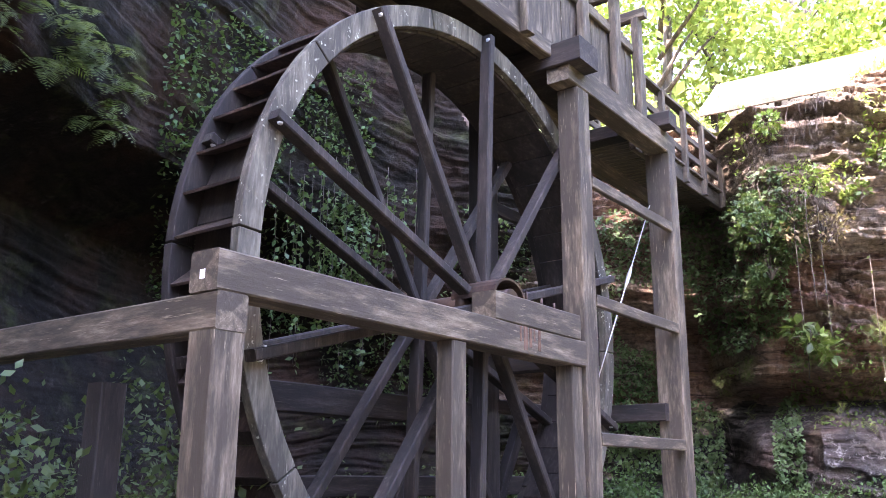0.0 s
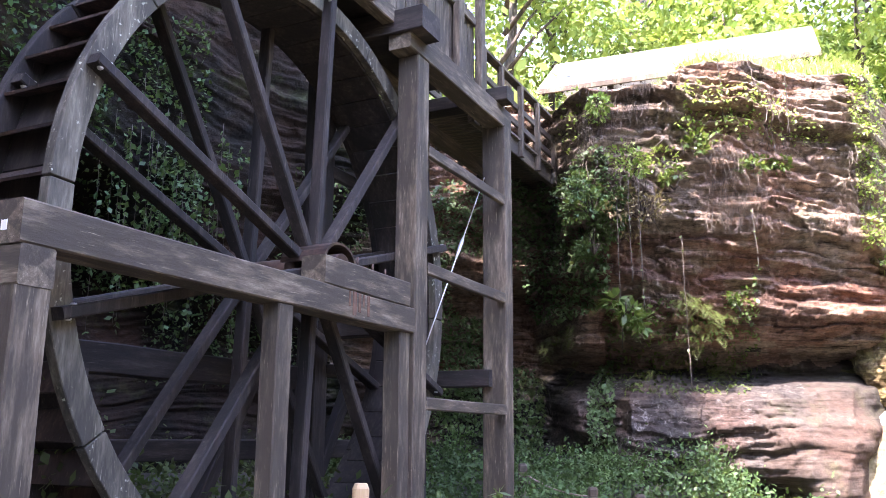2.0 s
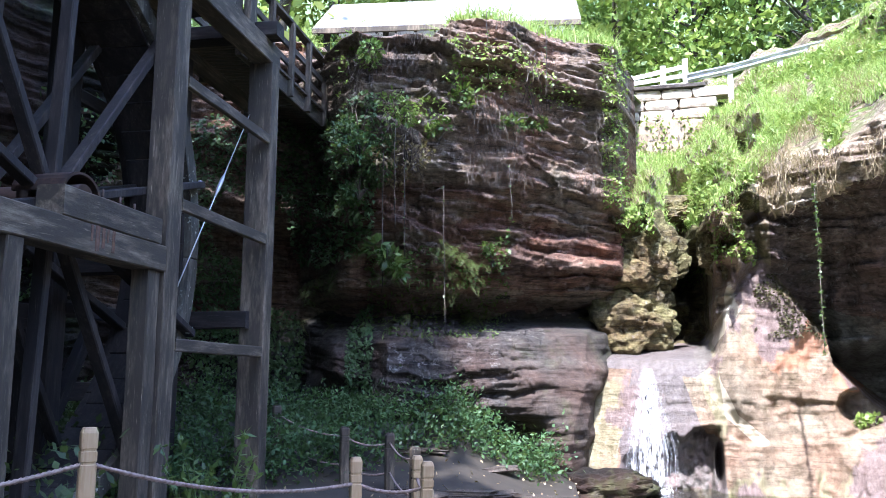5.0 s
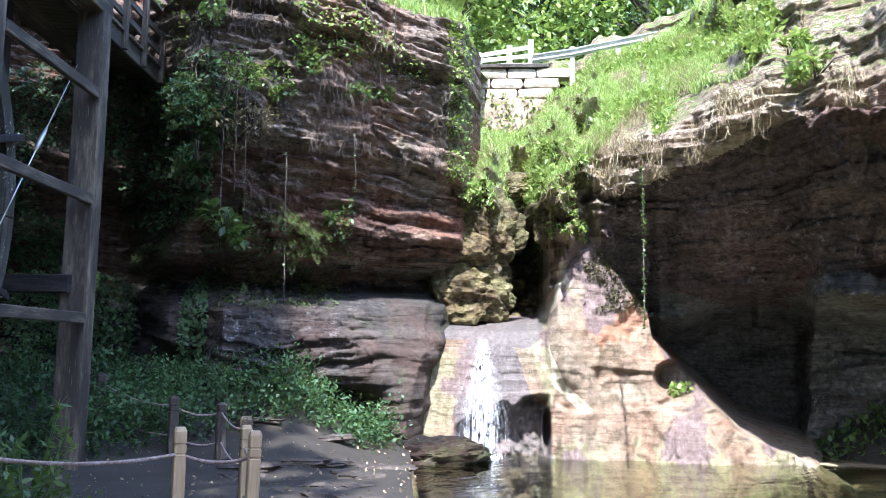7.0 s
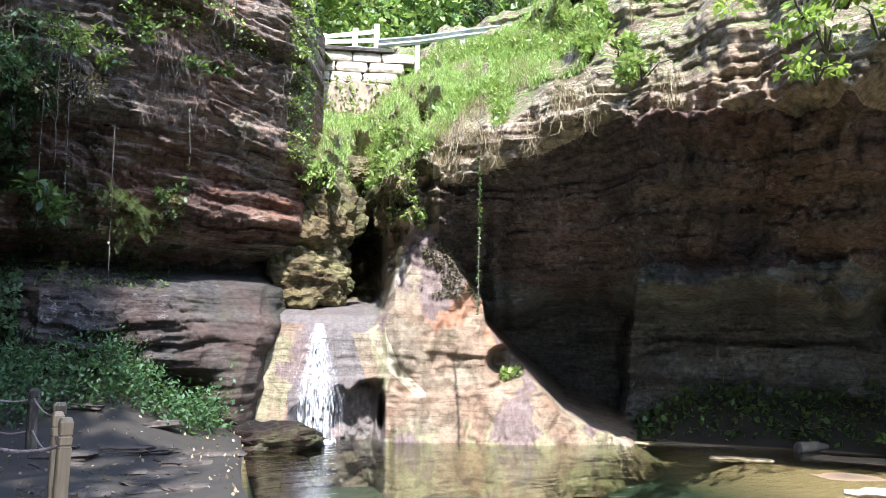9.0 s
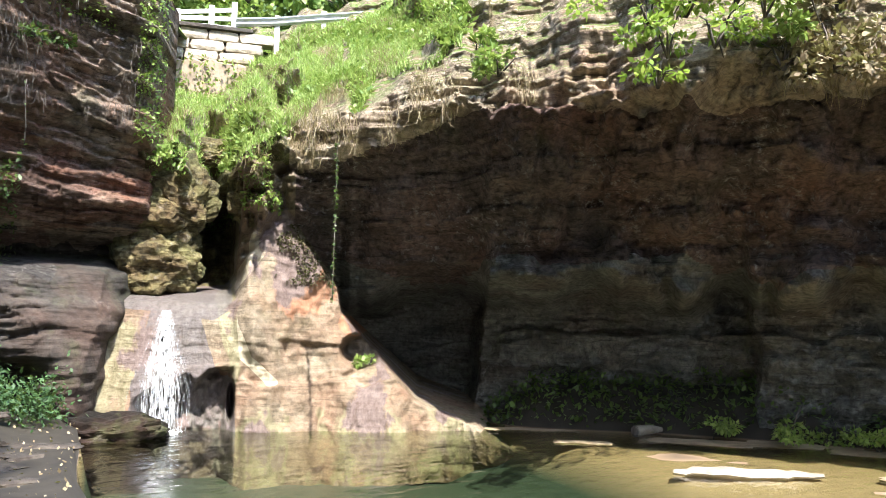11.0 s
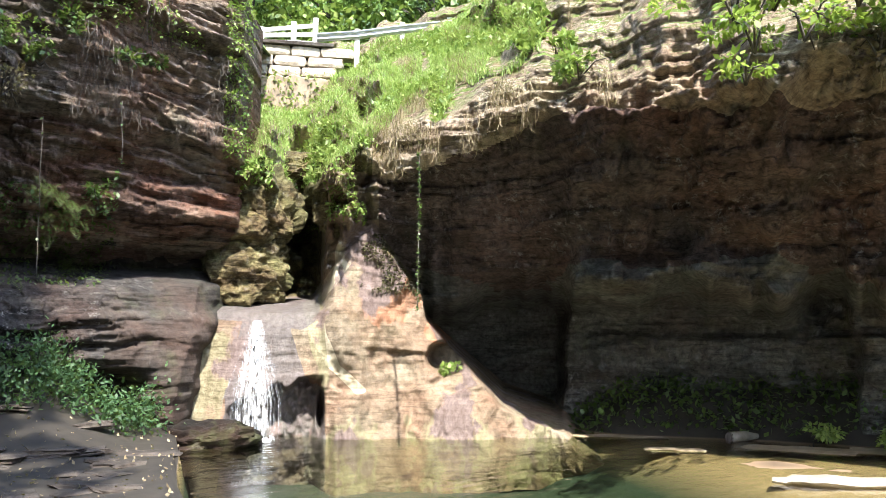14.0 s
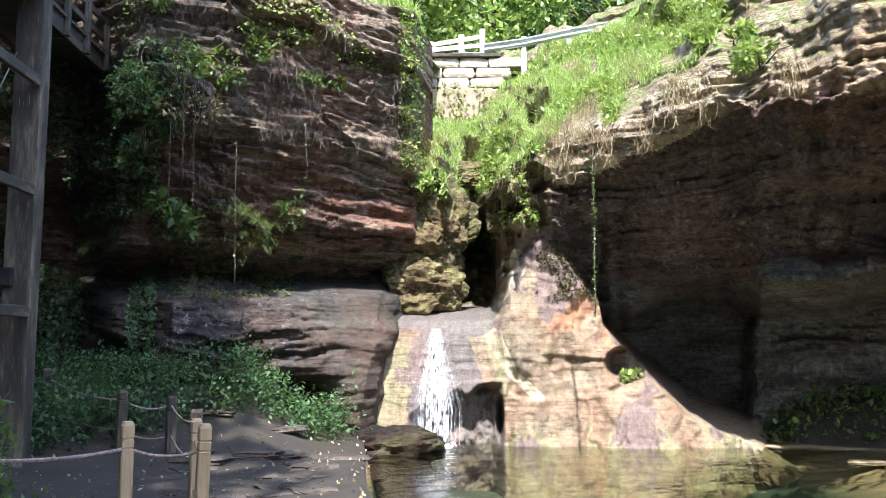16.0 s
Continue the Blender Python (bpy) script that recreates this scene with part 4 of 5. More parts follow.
def fern(name, place, way, n, length, material, label, width=0.26):
    """Arching fronds with paired leaflets."""
    t = thing(name, label, "fern")
    vs = []
    for i in range(n):
        d = np.asarray(way, float) + RNG.normal(0, 0.5, 3)
        d[2] = abs(d[2]) * 0.5 + 0.1
        d /= np.linalg.norm(d)
        L = length * RNG.uniform(0.7, 1.2)
        k = np.linspace(0.08, 1, 14)
        pts = np.asarray(place) + RNG.normal(0, 0.12, 3) + d * (k * L)[:, None] + np.array([0, 0, -1.0]) * (k ** 2 * L * 0.85)[:, None]
        tan = np.gradient(pts, axis=0)
        tan /= np.linalg.norm(tan, axis=1, keepdims=True)
        side = np.cross(tan, np.array([0, 0, 1.0]))
        side /= np.linalg.norm(side, axis=1, keepdims=True) + 1e-9
        w = (L * width * np.sin(np.pi * np.clip(k * 0.9 + 0.1, 0, 1)) + 0.01)[:, None]
        for s in (-1, 1):
            a = pts
            tip = pts + side * s * w + tan * w * 0.5 - np.array([0, 0, 0.25]) * w
            m1, m2 = (a + tip) / 2 + tan * L * 0.025, (a + tip) / 2 - tan * L * 0.025
            vs.append(np.stack([a, m1, tip, m2], 1).reshape(-1, 3))
    part("fronds", leaf_mesh("fronds", np.concatenate(vs)), material, t)
    return t


# sunlit bush and creeper at the end of the footbridge
bush("ledge_bush", 21.0, 14.0, 5.35, 0.5, 1300, leaf_shade, "rounded green bush on the ledge where the footbridge ends", 0.085)
bush("ledge_bush", 21.0, 14.1, 4.7, 0.38, 700, leaf_shade, "green bush drooping from the ledge", 0.08)
bush("sunlit_shrub", 23.0, 14.0, 5.75, 0.6, 1000, leaf_bright, "sunlit yellow-green shrub on a ledge of the cliff", 0.075)
bush("sunlit_shrub", 22.4, 14.0, 6.6, 0.45, 600, leaf_bright, "sunlit climbing shrub with reddish stems", 0.09)
bush("dry_tangle", 24.3, 14.0, 5.3, 0.6, 1500, dry_m, "dry straw-coloured tangle hanging from the ledge", 0.07, 0.6)
bush("broad_leaf_plant", 22.9, 13.8, 3.55, 0.3, 190, leaf_green, "pale green broad-leaved plant growing from the cliff", 0.15, 0.9, 4, "plant")
for th, z in ((29.7, 3.85), (31.2, 6.0), (26.3, 5.65), (27.8, 6.2), (33.0, 6.0)):
    D = float(left_dist(np.array(th), np.array(z))) - 0.1
    bush("cliff_shrub", th, D, z, 0.22, 160, leaf_green, "small shrub rooted in a crack of the cliff", 0.1, 0.8, 3, "shrub")
for i in range(26):
    th, z = RNG.uniform(16, 30), RNG.uniform(2.3, 4.0)
    pl = on_left([th], [z], 0.1)[0]
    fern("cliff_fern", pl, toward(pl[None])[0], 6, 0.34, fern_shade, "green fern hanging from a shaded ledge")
for i in range(18):
    th, z = RNG.uniform(-31, -20), RNG.choice([6.0, 6.3, 6.7]) + RNG.uniform(-0.1, 0.15)
    pl = on_left([th], [z], 0.1)[0]
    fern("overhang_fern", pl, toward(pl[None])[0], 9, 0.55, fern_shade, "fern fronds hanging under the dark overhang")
th, z = scatter(20, 38, 5.0, 8.0, 2600, 0.62, 47, 1.3)
p = on_left(th, z, 0.15)
stuff("hanging_roots", blades(p[:1500], 0.45, 0.5, 0.0035, (0, 0, -0.8)), bark, "bare pale roots and dry stems hanging over the cliff's rim", "roots")
th, z = RNG.uniform(17, 38.5, 5200), RNG.uniform(7.75, 8.25, 5200)
p = on_left(th, z, 0.0)
stuff("rim_grass", np.concatenate([blades(p[:2600], 0.3, 0.5, 0.012), leaves(p[2600:], 0.12, (0, 0, 0.5), 0.8, 0.5, 0)]), grass_m, "sunlit grass along the cliff's rim", "grass")
# creeper behind the wheel
for th0, th1, z0, z1, n, kp in ((-19, -5, 4.2, 8.6, 4200, 0.38), (-8, 6, 2.5, 6.5, 2200, 0.5)):
    th, z = scatter(th0, th1, z0, z1, n, kp, 61)
    p = on_left(th, z, 0.2)
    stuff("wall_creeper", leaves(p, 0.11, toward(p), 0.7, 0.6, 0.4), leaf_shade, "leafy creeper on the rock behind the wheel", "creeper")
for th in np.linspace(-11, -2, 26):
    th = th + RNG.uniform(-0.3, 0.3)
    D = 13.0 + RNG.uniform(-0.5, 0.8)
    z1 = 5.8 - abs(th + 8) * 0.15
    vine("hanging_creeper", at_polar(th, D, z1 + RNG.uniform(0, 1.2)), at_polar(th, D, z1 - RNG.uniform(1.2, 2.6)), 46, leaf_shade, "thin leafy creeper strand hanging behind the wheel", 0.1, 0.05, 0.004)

# undergrowth on the bank below the cliff
th, d = RNG.uniform(4, 34, 9500), RNG.uniform(10.0, 15.4, 9500)
ok = (vnoise(th * 0.5, d * 0.9, 0 * d, 71) > 0.3) & (d > 10.8 + (th - 4) * 0.1) & (th < 30.0 + 3.2 * sstep(12.5, 14.5, d) + vnoise(d, d * 0, d * 0, 5) * 1.5)
p = on_ground(th[ok], d[ok])
p[:, 2] += RNG.uniform(0.02, 0.55, len(p)) * (0.5 + vnoise(p[:, 0] * 1.3, p[:, 1] * 1.3, 0, 72))
v1 = np.concatenate([leaves(p + RNG.normal(0, 0.13, p.shape), 0.08, (0, 0, 0.35), 0.8, 0.55, 0.1) for _ in range(6)])
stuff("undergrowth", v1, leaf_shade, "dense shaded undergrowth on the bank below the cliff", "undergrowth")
th, d = RNG.uniform(-35, 6, 5000), RNG.uniform(6.5, 14, 5000)
ok = vnoise(th * 0.5, d * 0.9, 0 * d, 75) > 0.35
p = on_ground(th[ok], d[ok])
p[:, 2] += RNG.uniform(0.05, 0.9, len(p)) * (0.4 + vnoise(p[:, 0], p[:, 1], 0, 76)) * (1 + 1.5 * sstep(-8, -14, th[ok]))
v1 = np.concatenate([leaves(p + RNG.normal(0, 0.12, p.shape), 0.10, (0, 0, 0.3), 0.8, 0.6, 0.1) for _ in range(4)])
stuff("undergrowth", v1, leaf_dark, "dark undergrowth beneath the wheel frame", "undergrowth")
for th, d, h in ((12.2, 6.9, 1.0), (12.8, 7.1, 1.15), (13.4, 6.8, 0.9), (11.6, 7.0, 0.8), (14.0, 7.2, 0.6)):
    t = thing("tall_weed", "tall pale weed by the rope fence", "weed")
    g = on_ground([th], [d])[0]
    for i in range(6):
        o = RNG.normal(0, 0.12, 2)
        e = g + np.array([o[0] * 1.8, o[1] * 1.8, h * RNG.uniform(0.7, 1.05)])
        part("stem", rod_bm([tuple(g), tuple((g + e) / 2 + np.array([0.01, 0, 0.02])), tuple(e)], [0.006, 0.005, 0.003], 5), leaf_green, t)
        k = RNG.uniform(0.1, 1, 40)[:, None]
        part("leaves", leaf_mesh("leaves", leaves(g * (1 - k) + e * k, 0.085, (0, 0, 0.4), 0.8, 0.4, 0)), leaf_green, t)
th, d = RNG.uniform(8, 17, 700), RNG.uniform(6.2, 8.6, 700)
p = on_ground(th, d)
p[:, 2] += RNG.uniform(0, 0.3, 700)
stuff("low_weeds", leaves(p, 0.1, (0, 0, 0.5), 0.7, 0.5, 0), leaf_green, "low weeds at the foot of the frame", "weeds")

th, d = RNG.uniform(14, 36, 900), RNG.uniform(6.5, 15, 900)
ok = d < shore(th) - 0.2
p = on_ground(th[ok], d[ok])
p[:, 2] += 0.012
stuff("leaf_litter", leaves(p, 0.055, (0, 0, 0), 0.7, 0.6, 0.0) * np.array([1, 1, 1]), dry_m, "fallen brown leaves on the damp shore", "leaf litter")
# turf above the brow
th, z = RNG.uniform(37.5, 58, 60000), RNG.uniform(4.4, 9.6, 60000)
ok = (z > brow_z(th) + 0.2 + (0.25 + 1.3 * vnoise(th * 0.8, z * 0, 0 * z, 82)) * sstep(44, 48, th)) & (z < 9.5) & (vnoise(th * 0.6, z * 1.4, 0 * z, 81) + (th < 50) * 0.25 > 0.42) & ~((th < 42.5) & (z > 7.2))
p = on_right(th[ok], z[ok], 0.02)
d = np.hypot(p[:, 0], p[:, 1])
stuff("turf", blades(p[:30000], 0.17, 0.5, 0.012), grass_m, "sunlit green grass on the slope above the cave", "grass")
th, z = scatter(39, 60, 4.6, 9.0, 7000, 0.6, 86, 1.8)
ok = z > brow_z(th) + 0.05
stuff("dry_turf", blades(on_right(th[ok], z[ok], 0.03), 0.2, 0.6, 0.008), dry_m, "patches of dry straw grass on the slope", "dry grass")
th, z = scatter(38, 62, 4.5, 9.0, 9000, 0.55, 83, 1.4)
ok = z > brow_z(th) + 0.05 + (0.35 + 1.5 * vnoise(th * 0.8, z * 0, 0 * z, 82)) * sstep(43, 47, th)
p = on_right(th[ok], z[ok], 0.06)
stuff("slope_plants", leaves(np.concatenate([p, p + RNG.normal(0, 0.08, p.shape)]), 0.13, toward(np.concatenate([p, p])) * 0.4 + np.array([0, 0, 0.5]), 0.7, 0.45, 0), leaf_bright, "sunlit leafy weeds on the grass slope", "weeds")
th = np.concatenate([RNG.normal(c, 0.4, 110) for c in (44.6, 48.2, 50.9, 53.3, 55.2, 57.0, 62.4, 79, 81, 83)])
z = brow_z(th) + RNG.uniform(-0.1, 0.6, len(th))
p = on_right(th, z, 0.12)
stuff("hanging_grass", blades(p, 0.42, 0.45, 0.005, (0, 0, -0.7)), dry_m, "dry grass tufts hanging over the cave's brow", "dry grass")
th, z = RNG.uniform(46.3, 50.2, 1500), RNG.uniform(2.35, 3.5, 1500)
ok = (z < skirt_top(th) + 0.05) & (vnoise(th * 1.5, z * 3.5, 0 * z, 87) > 0.38)
p = on_right(th[ok], z[ok], 0.02)
stuff("pillar_moss", leaves(p, 0.055, toward(p), 0.8, 0.8, 0.3), moss_m, "brown-green moss cushions on the rock pillar", "moss")
th, z = scatter(38.0, 46.5, 3.7, 5.0, 1500, 0.5, 85, 1.6)
p = on_right(th, z, 0.08)
stuff("gully_plants", leaves(p, 0.1, toward(p), 0.7, 0.5, 0.3), leaf_bright, "mossy plants in the gully above the waterfall", "plants")
bush("alcove_plant", 52.5, 16.75, 0.98, 0.2, 220, leaf_bright, "bright green plant in the rock's round alcove", 0.09, 0.7, 3, "plant")
for th, z, r, n in ((70.2, 5.95, 0.5, 150), (71.4, 5.5, 0.5, 150), (70.8, 5.0, 0.34, 90), (72.6, 6.1, 0.6, 190), (74.3, 5.6, 0.5, 150), (75.6, 6.2, 0.6, 180), (77.3, 5.95, 0.5, 150), (79.6, 6.15, 0.5, 130), (73.0, 6.6, 0.6, 200), (76.5, 6.7, 0.6, 200)):
    bush("maple_branch", th, 11.7, z, r, int(n * 1.5), maple_m, "bright broad-leaved maple bough leaning from the cliff", 0.12, 0.3, 5, "branch")
for th, z, r in ((78.4, 5.35, 0.4), (79.7, 5.2, 0.45), (81.2, 5.35, 0.45), (82.6, 5.5, 0.4)):
    bush("dry_tuft", th, float(right_dist(np.array(th), np.array(z))) - 0.15, z, r, 420, dry_m, "dry straw-coloured tuft hanging on the sunlit upper cliff", 0.12, 0.8, 4, "plant")
for th, z in ((78.5, 5.6), (80.0, 5.8), (81.5, 6.2), (59.0, 6.5), (60.5, 6.0)):
    bush("cliff_tuft", th, float(right_dist(np.array(th), np.array(z))) - 0.1, z, 0.4, 300, dry_m if th > 79 else leaf_bright, "tufted plants on the sunlit upper cliff", 0.13, 0.7, 3, "plant")
th, d = RNG.uniform(60, 100, 5000), RNG.uniform(17.2, 19.6, 5000)
p = on_ground(th, d)
p[:, 2] += RNG.uniform(0.02, 0.5, len(p)) * (0.2 + vnoise(th * 0.6, d, 0, 91))
stuff("shore_weeds", leaves(p, 0.13, (0, 0, 0.3), 0.8, 0.6, 0), leaf_green, "low green weeds along the foot of the cave", "weeds")

# ---------------------------------------------------------------- hill behind the rims and its trees
def hill_in(TH):
    return curve(TH, [-100, -60, -30, -15, 0, 15, 25, 38, 40, 46, 52, 57, 64, 80, 125], [7.5, 9, 12.5, 16.5, 17.5, 17.5, 16.8, 18.4, 22.7, 22.9, 21.5, 17.5, 15.2, 15.4, 15.2])


def hill_z(TH, D):
    r = D - hill_in(TH)
    return 8.2 + 3.3 * sstep(8, 0, TH) + 0.6 * sstep(38, 40, TH) + 0.6 * sstep(46, 54, TH) + np.clip(r, 0, 9) * 0.04 + np.clip(r - 9, 0, 70) * 0.55


TH, RR = np.meshgrid(np.linspace(-100, 125, 226), np.concatenate([np.linspace(-0.6, 10, 30), np.linspace(11, 70, 30), np.array([110, 300])]), indexing="ij")
DD = hill_in(TH) + RR
ZZ = hill_z(TH, DD) + fbm(DD * np.sin(TH * DEG) * 0.3, DD * np.cos(TH * DEG) * 0.3, 0 * TH, 4, 15) * 0.3 - 0.25 * (RR < 0)
v = np.stack([DD * np.sin(TH * DEG), DD * np.cos(TH * DEG), ZZ], -1).reshape(-1, 3)
tagged(part("hillside", big_mesh("hillside", v, grid_quads(*TH.shape), True), grass_soil), "wooded grassy hillside above the gorge", "hillside", kind="structure")


def tree(th, d, z, height, spread, n, material, label, low=0.25, leaf=0.3):
    t = thing("tree", label, "tree")
    g = at_polar(th, d, z)
    lean = RNG.normal(0, 0.05, 2) * height
    top = g + np.array([lean[0], lean[1], height * 0.85])
    mid = (g + top) / 2 + np.append(RNG.normal(0, 0.02, 2) * height, 0)
    part("trunk", rod_bm([tuple(g - np.array([0, 0, 0.5])), tuple(mid), tuple(top)], [height * 0.02, height * 0.013, 0.03], 8), bark, t)
    vs = []
    m = max(10, n // 160)
    for i in range(m):
        k = RNG.uniform(low, 1.0)
        a = RNG.uniform(0, 2 * math.pi)
        w = spread * math.sqrt(max(0.05, 1 - ((k - 0.55) / 0.55) ** 2)) * RNG.uniform(0.35, 1.0)
        base = g * (1 - k * 0.8) + top * k * 0.8
        c = g + np.array([lean[0] * k + w * math.cos(a), lean[1] * k + w * math.sin(a), height * k])
        if i % 4 == 0:
            part("limb", rod_bm([tuple(base), tuple((base + c) / 2 + np.array([0, 0, 0.2])), tuple(c)], [height * 0.007, height * 0.004, 0.012], 5), bark, t)
        q, out = blob(c, spread * RNG.uniform(0.2, 0.36), n // m, 0.65)
        vs.append(leaves(q, leaf, out * 0.6, 0.7, 0.6, 0.25))
    part("crown", leaf_mesh("crown", np.concatenate(vs)), material, t)
    return t


for th, d, h, s, n in ((14, 26, 13, 4.0, 2600), (20, 30, 14, 4.5, 3000), (24, 36, 15, 5, 3000), (29, 31, 13, 4.5, 3000), (34, 37, 15, 5, 3200), (38, 31, 12, 4.2, 3200), (41, 37, 14, 5, 3200), (44, 32, 11, 4, 3000), (47, 38, 14, 5, 3000), (51, 33, 11, 4.2, 2800), (56, 37, 13, 5, 2600), (62, 32, 12, 4.5, 2400), (8, 32, 14, 5, 2600), (31, 27, 7, 2.6, 1600), (26, 45, 18, 6, 2500), (40, 46, 18, 6, 2500), (52, 46, 18, 6, 2500), (70, 28, 11, 4.5, 2200), (80, 26, 11, 4.5, 2200)):
    tree(th, d, float(hill_z(np.array(float(th)), np.array(float(d)))), h, s, int(n * 2.6), leaf_bright if int(th) % 3 else leaf_green, "leafy green tree on the hillside above the gorge", 0.08, 0.28)
# Trees added mostly out of view to cast shade on wheel and left cliff.
for th, d, h, s in ((-45, 11.0, 14, 5.5), (-32, 13.5, 14, 5.5), (-63, 8.7, 15.5, 6.5), (-86, 9.0, 14, 5.5), (-14, 19.5, 15, 5.0), (-22, 16.5, 18, 5.0), (-98, 9.6, 13, 4.2)):
    tree(th, d, float(hill_z(np.array(float(th)), np.array(float(d)))), h, s, 7400 if th < -40 else 2800, leaf_green, "tall tree added on the rim, mostly out of view, to shade the wheel and cliff", 0.18, 0.5)

# Ring of unseen trees, added behind the viewpoint to screen the sky.
for i, (th, d) in enumerate(((140, 17), (155, 20), (172, 18), (190, 21), (208, 18), (226, 19), (243, 16), (165, 28), (200, 29), (230, 27), (128, 20))):
    tree(th, d, float(ground_z(np.array(float(th)), np.array(float(d)))), 15, 5.5, 2600, leaf_green, "unseen leafy tree added on the bank behind to block sky light", 0.08, 0.5)

th, r = RNG.uniform(5, 92, 11000), RNG.uniform(2.5, 16, 11000)
ok = ~((th > 38) & (th < 58) & (r < 6)) & ~((th > 20) & (th < 38) & (r < 7))
th, r = th[ok], r[ok]
dd = hill_in(th) + r
p = np.stack([dd * np.sin(th * DEG), dd * np.cos(th * DEG), hill_z(th, dd) + RNG.uniform(0, 1, len(th)) ** 1.5 * 3.2 * (0.3 + vnoise(th * 0.5, r * 0.4, 0 * r, 97))], -1)
stuff("brush", np.concatenate([leaves(p + RNG.normal(0, 0.25, p.shape), 0.34, (0, 0, 0.1), 0.9, 0.6, 0.1) for _ in range(2)]), leaf_bright, "sunlit brush below the trees on the hillside", "brush")
# ---------------------------------------------------------------- waterfall
fall_m = bpy.data.materials.new("falling_water")
fall_m.use_nodes = True
_nt = fall_m.node_tree
_b = _nt.nodes["Principled BSDF"]
_b.inputs["Base Color"].default_value = (0.85, 0.88, 0.9, 1)
_b.inputs["Roughness"].default_value = 0.25
_tr, _ms = _nt.nodes.new("ShaderNodeBsdfTransparent"), _nt.nodes.new("ShaderNodeMixShader")
_f = ramp(_nt, noise_node(_nt, coords(_nt, (14, 14, 2.2)), 2.2, 5, 0.7), [(0.42, (0.0, 0.0, 0.0)), (0.7, (0.52, 0.52, 0.52))])
_nt.links.new(_f, _ms.inputs[0])
_nt.links.new(_tr.outputs[0], _ms.inputs[1])
_nt.links.new(_b.outputs[0], _ms.inputs[2])
_nt.links.new(_ms.outputs[0], _nt.nodes["Material Output"].inputs[0])
fall = thing("waterfall", "thin white waterfall sliding over a rock lip into the pool", "waterfall")
rr = np.random.default_rng(5)


def strand(k, width, z_end):
    """One ribbon of water: a slide over the rock, then a free drop."""
    zs = np.linspace(1.78, z_end, 22)
    s = np.clip((1.78 - zs) / 2.08, 0, 1)
    th = 39.65 + k * (0.26 + 1.5 * np.minimum(s * 1.45, 1.0) ** 1.1)
    lip = right_dist(th, np.maximum(zs, 0.62)) - 0.05
    lip = np.minimum.accumulate(np.minimum(lip, 16.6))
    a = np.stack([lip * np.sin((th - width) * DEG), lip * np.cos((th - width) * DEG), zs], -1)
    b = np.stack([lip * np.sin((th + width) * DEG), lip * np.cos((th + width) * DEG), zs], -1)
    return np.stack([a, b], 1).reshape(-1, 3)


vs, qs, n0 = [], [], 0
for i in range(240):
    k = float(np.clip(rr.normal(0, 0.5) * (0.45 if i % 3 == 0 else 1.0), -1.15, 1.1))
    v = strand(k, rr.uniform(0.004, 0.024) * (1.3 - abs(k) * 0.85), -0.3 if abs(k) < 0.9 else rr.uniform(-0.3, 0.6))
    i0 = np.arange(21) * 2 + n0
    qs.append(np.stack([i0, i0 + 1, i0 + 3, i0 + 2], -1))
    vs.append(v)
    n0 += len(v)
part("sheet", big_mesh("sheet", np.concatenate(vs), np.concatenate(qs), True), fall_m, fall, kind="stuff")
foam_m, _nt, _b = mat("foam", 0.6)
_b.inputs["Base Color"].default_value = (0.8, 0.82, 0.82, 1)
vs = []
q = np.stack([at_polar(39.5 + rr.normal(0, 0.7), 15.75 + rr.normal(0, 0.09), WATER + abs(rr.normal(0, 0.02))) for _ in range(500)])
part("foam", leaf_mesh("foam", leaves(q, 0.05, (0, 0, 0.1), 0.7, 0.8, 0)), foam_m, fall, kind="stuff")


def stone_bm(sx, sy, sz, seed, rough=0.12):
    """A worn block."""
    bm = bmesh.new()
    bmesh.ops.create_cube(bm, size=1.0)
    bmesh.ops.subdivide_edges(bm, edges=bm.edges, cuts=2, use_grid_fill=True)
    for v in bm.verts:
        n = noise.noise_vector(v.co * 2.1 + Vector((seed, seed * 1.7, 0)))
        c = v.co.copy()
        r = c.normalized() * 0.62
        v.co = (c * 0.7 + r * 0.3) + n * rough
        v.co = Vector((v.co.x * sx, v.co.y * sy, v.co.z * sz))
    return bm


# mossy boulders in the gully


def boulder(th, d, z, sx, sy, sz, seed, label, material):
    bm = bmesh.new()
    bmesh.ops.create_icosphere(bm, subdivisions=5, radius=1.0)
    for v in bm.verts:
        p = v.co * 1.3 + Vector((seed * 3.1, 0, seed))
        w = p + noise.noise_vector(p * 1.5) * 0.25
        n = (noise.voronoi(w * 0.85)[0][0] - 0.4) * -0.5 + noise.fractal(p * 0.9, 1.0, 2.0, 5) * 0.25 + abs(noise.noise(p * 2.3)) * -0.16 + noise.fractal(p * 4.0, 0.8, 2.0, 4) * 0.09
        v.co = v.co * (1 + n)
        v.co.x *= sx
        v.co.y *= sy
        v.co.z *= sz
    ob = part("boulder", bm, material)
    ob.matrix_basis = pose(*at_polar(th, d, z), 0, 0, -th)
    return tagged(ob, label, "boulder")


boulder(38.8, 17.6, 2.75, 1.0, 0.8, 0.75, 1, "mossy yellow-green boulder in the gully above the fall", boulder_m)
boulder(38.2, 17.6, 3.65, 1.05, 0.8, 0.75, 5, "cracked mossy boulder stacked in the gully", boulder_m)
boulder(40.0, 17.6, 3.85, 0.8, 0.75, 0.85, 2, "pitted brown boulder wedged in the gully", boulder_m)
boulder(41.6, 18.9, 4.95, 1.2, 0.8, 0.45, 3, "dark boulder under the grass slope", boulder_m)
boulder(44.7, 17.2, 4.0, 0.55, 0.7, 0.7, 4, "broken ledge block beside the gully", boulder_m)

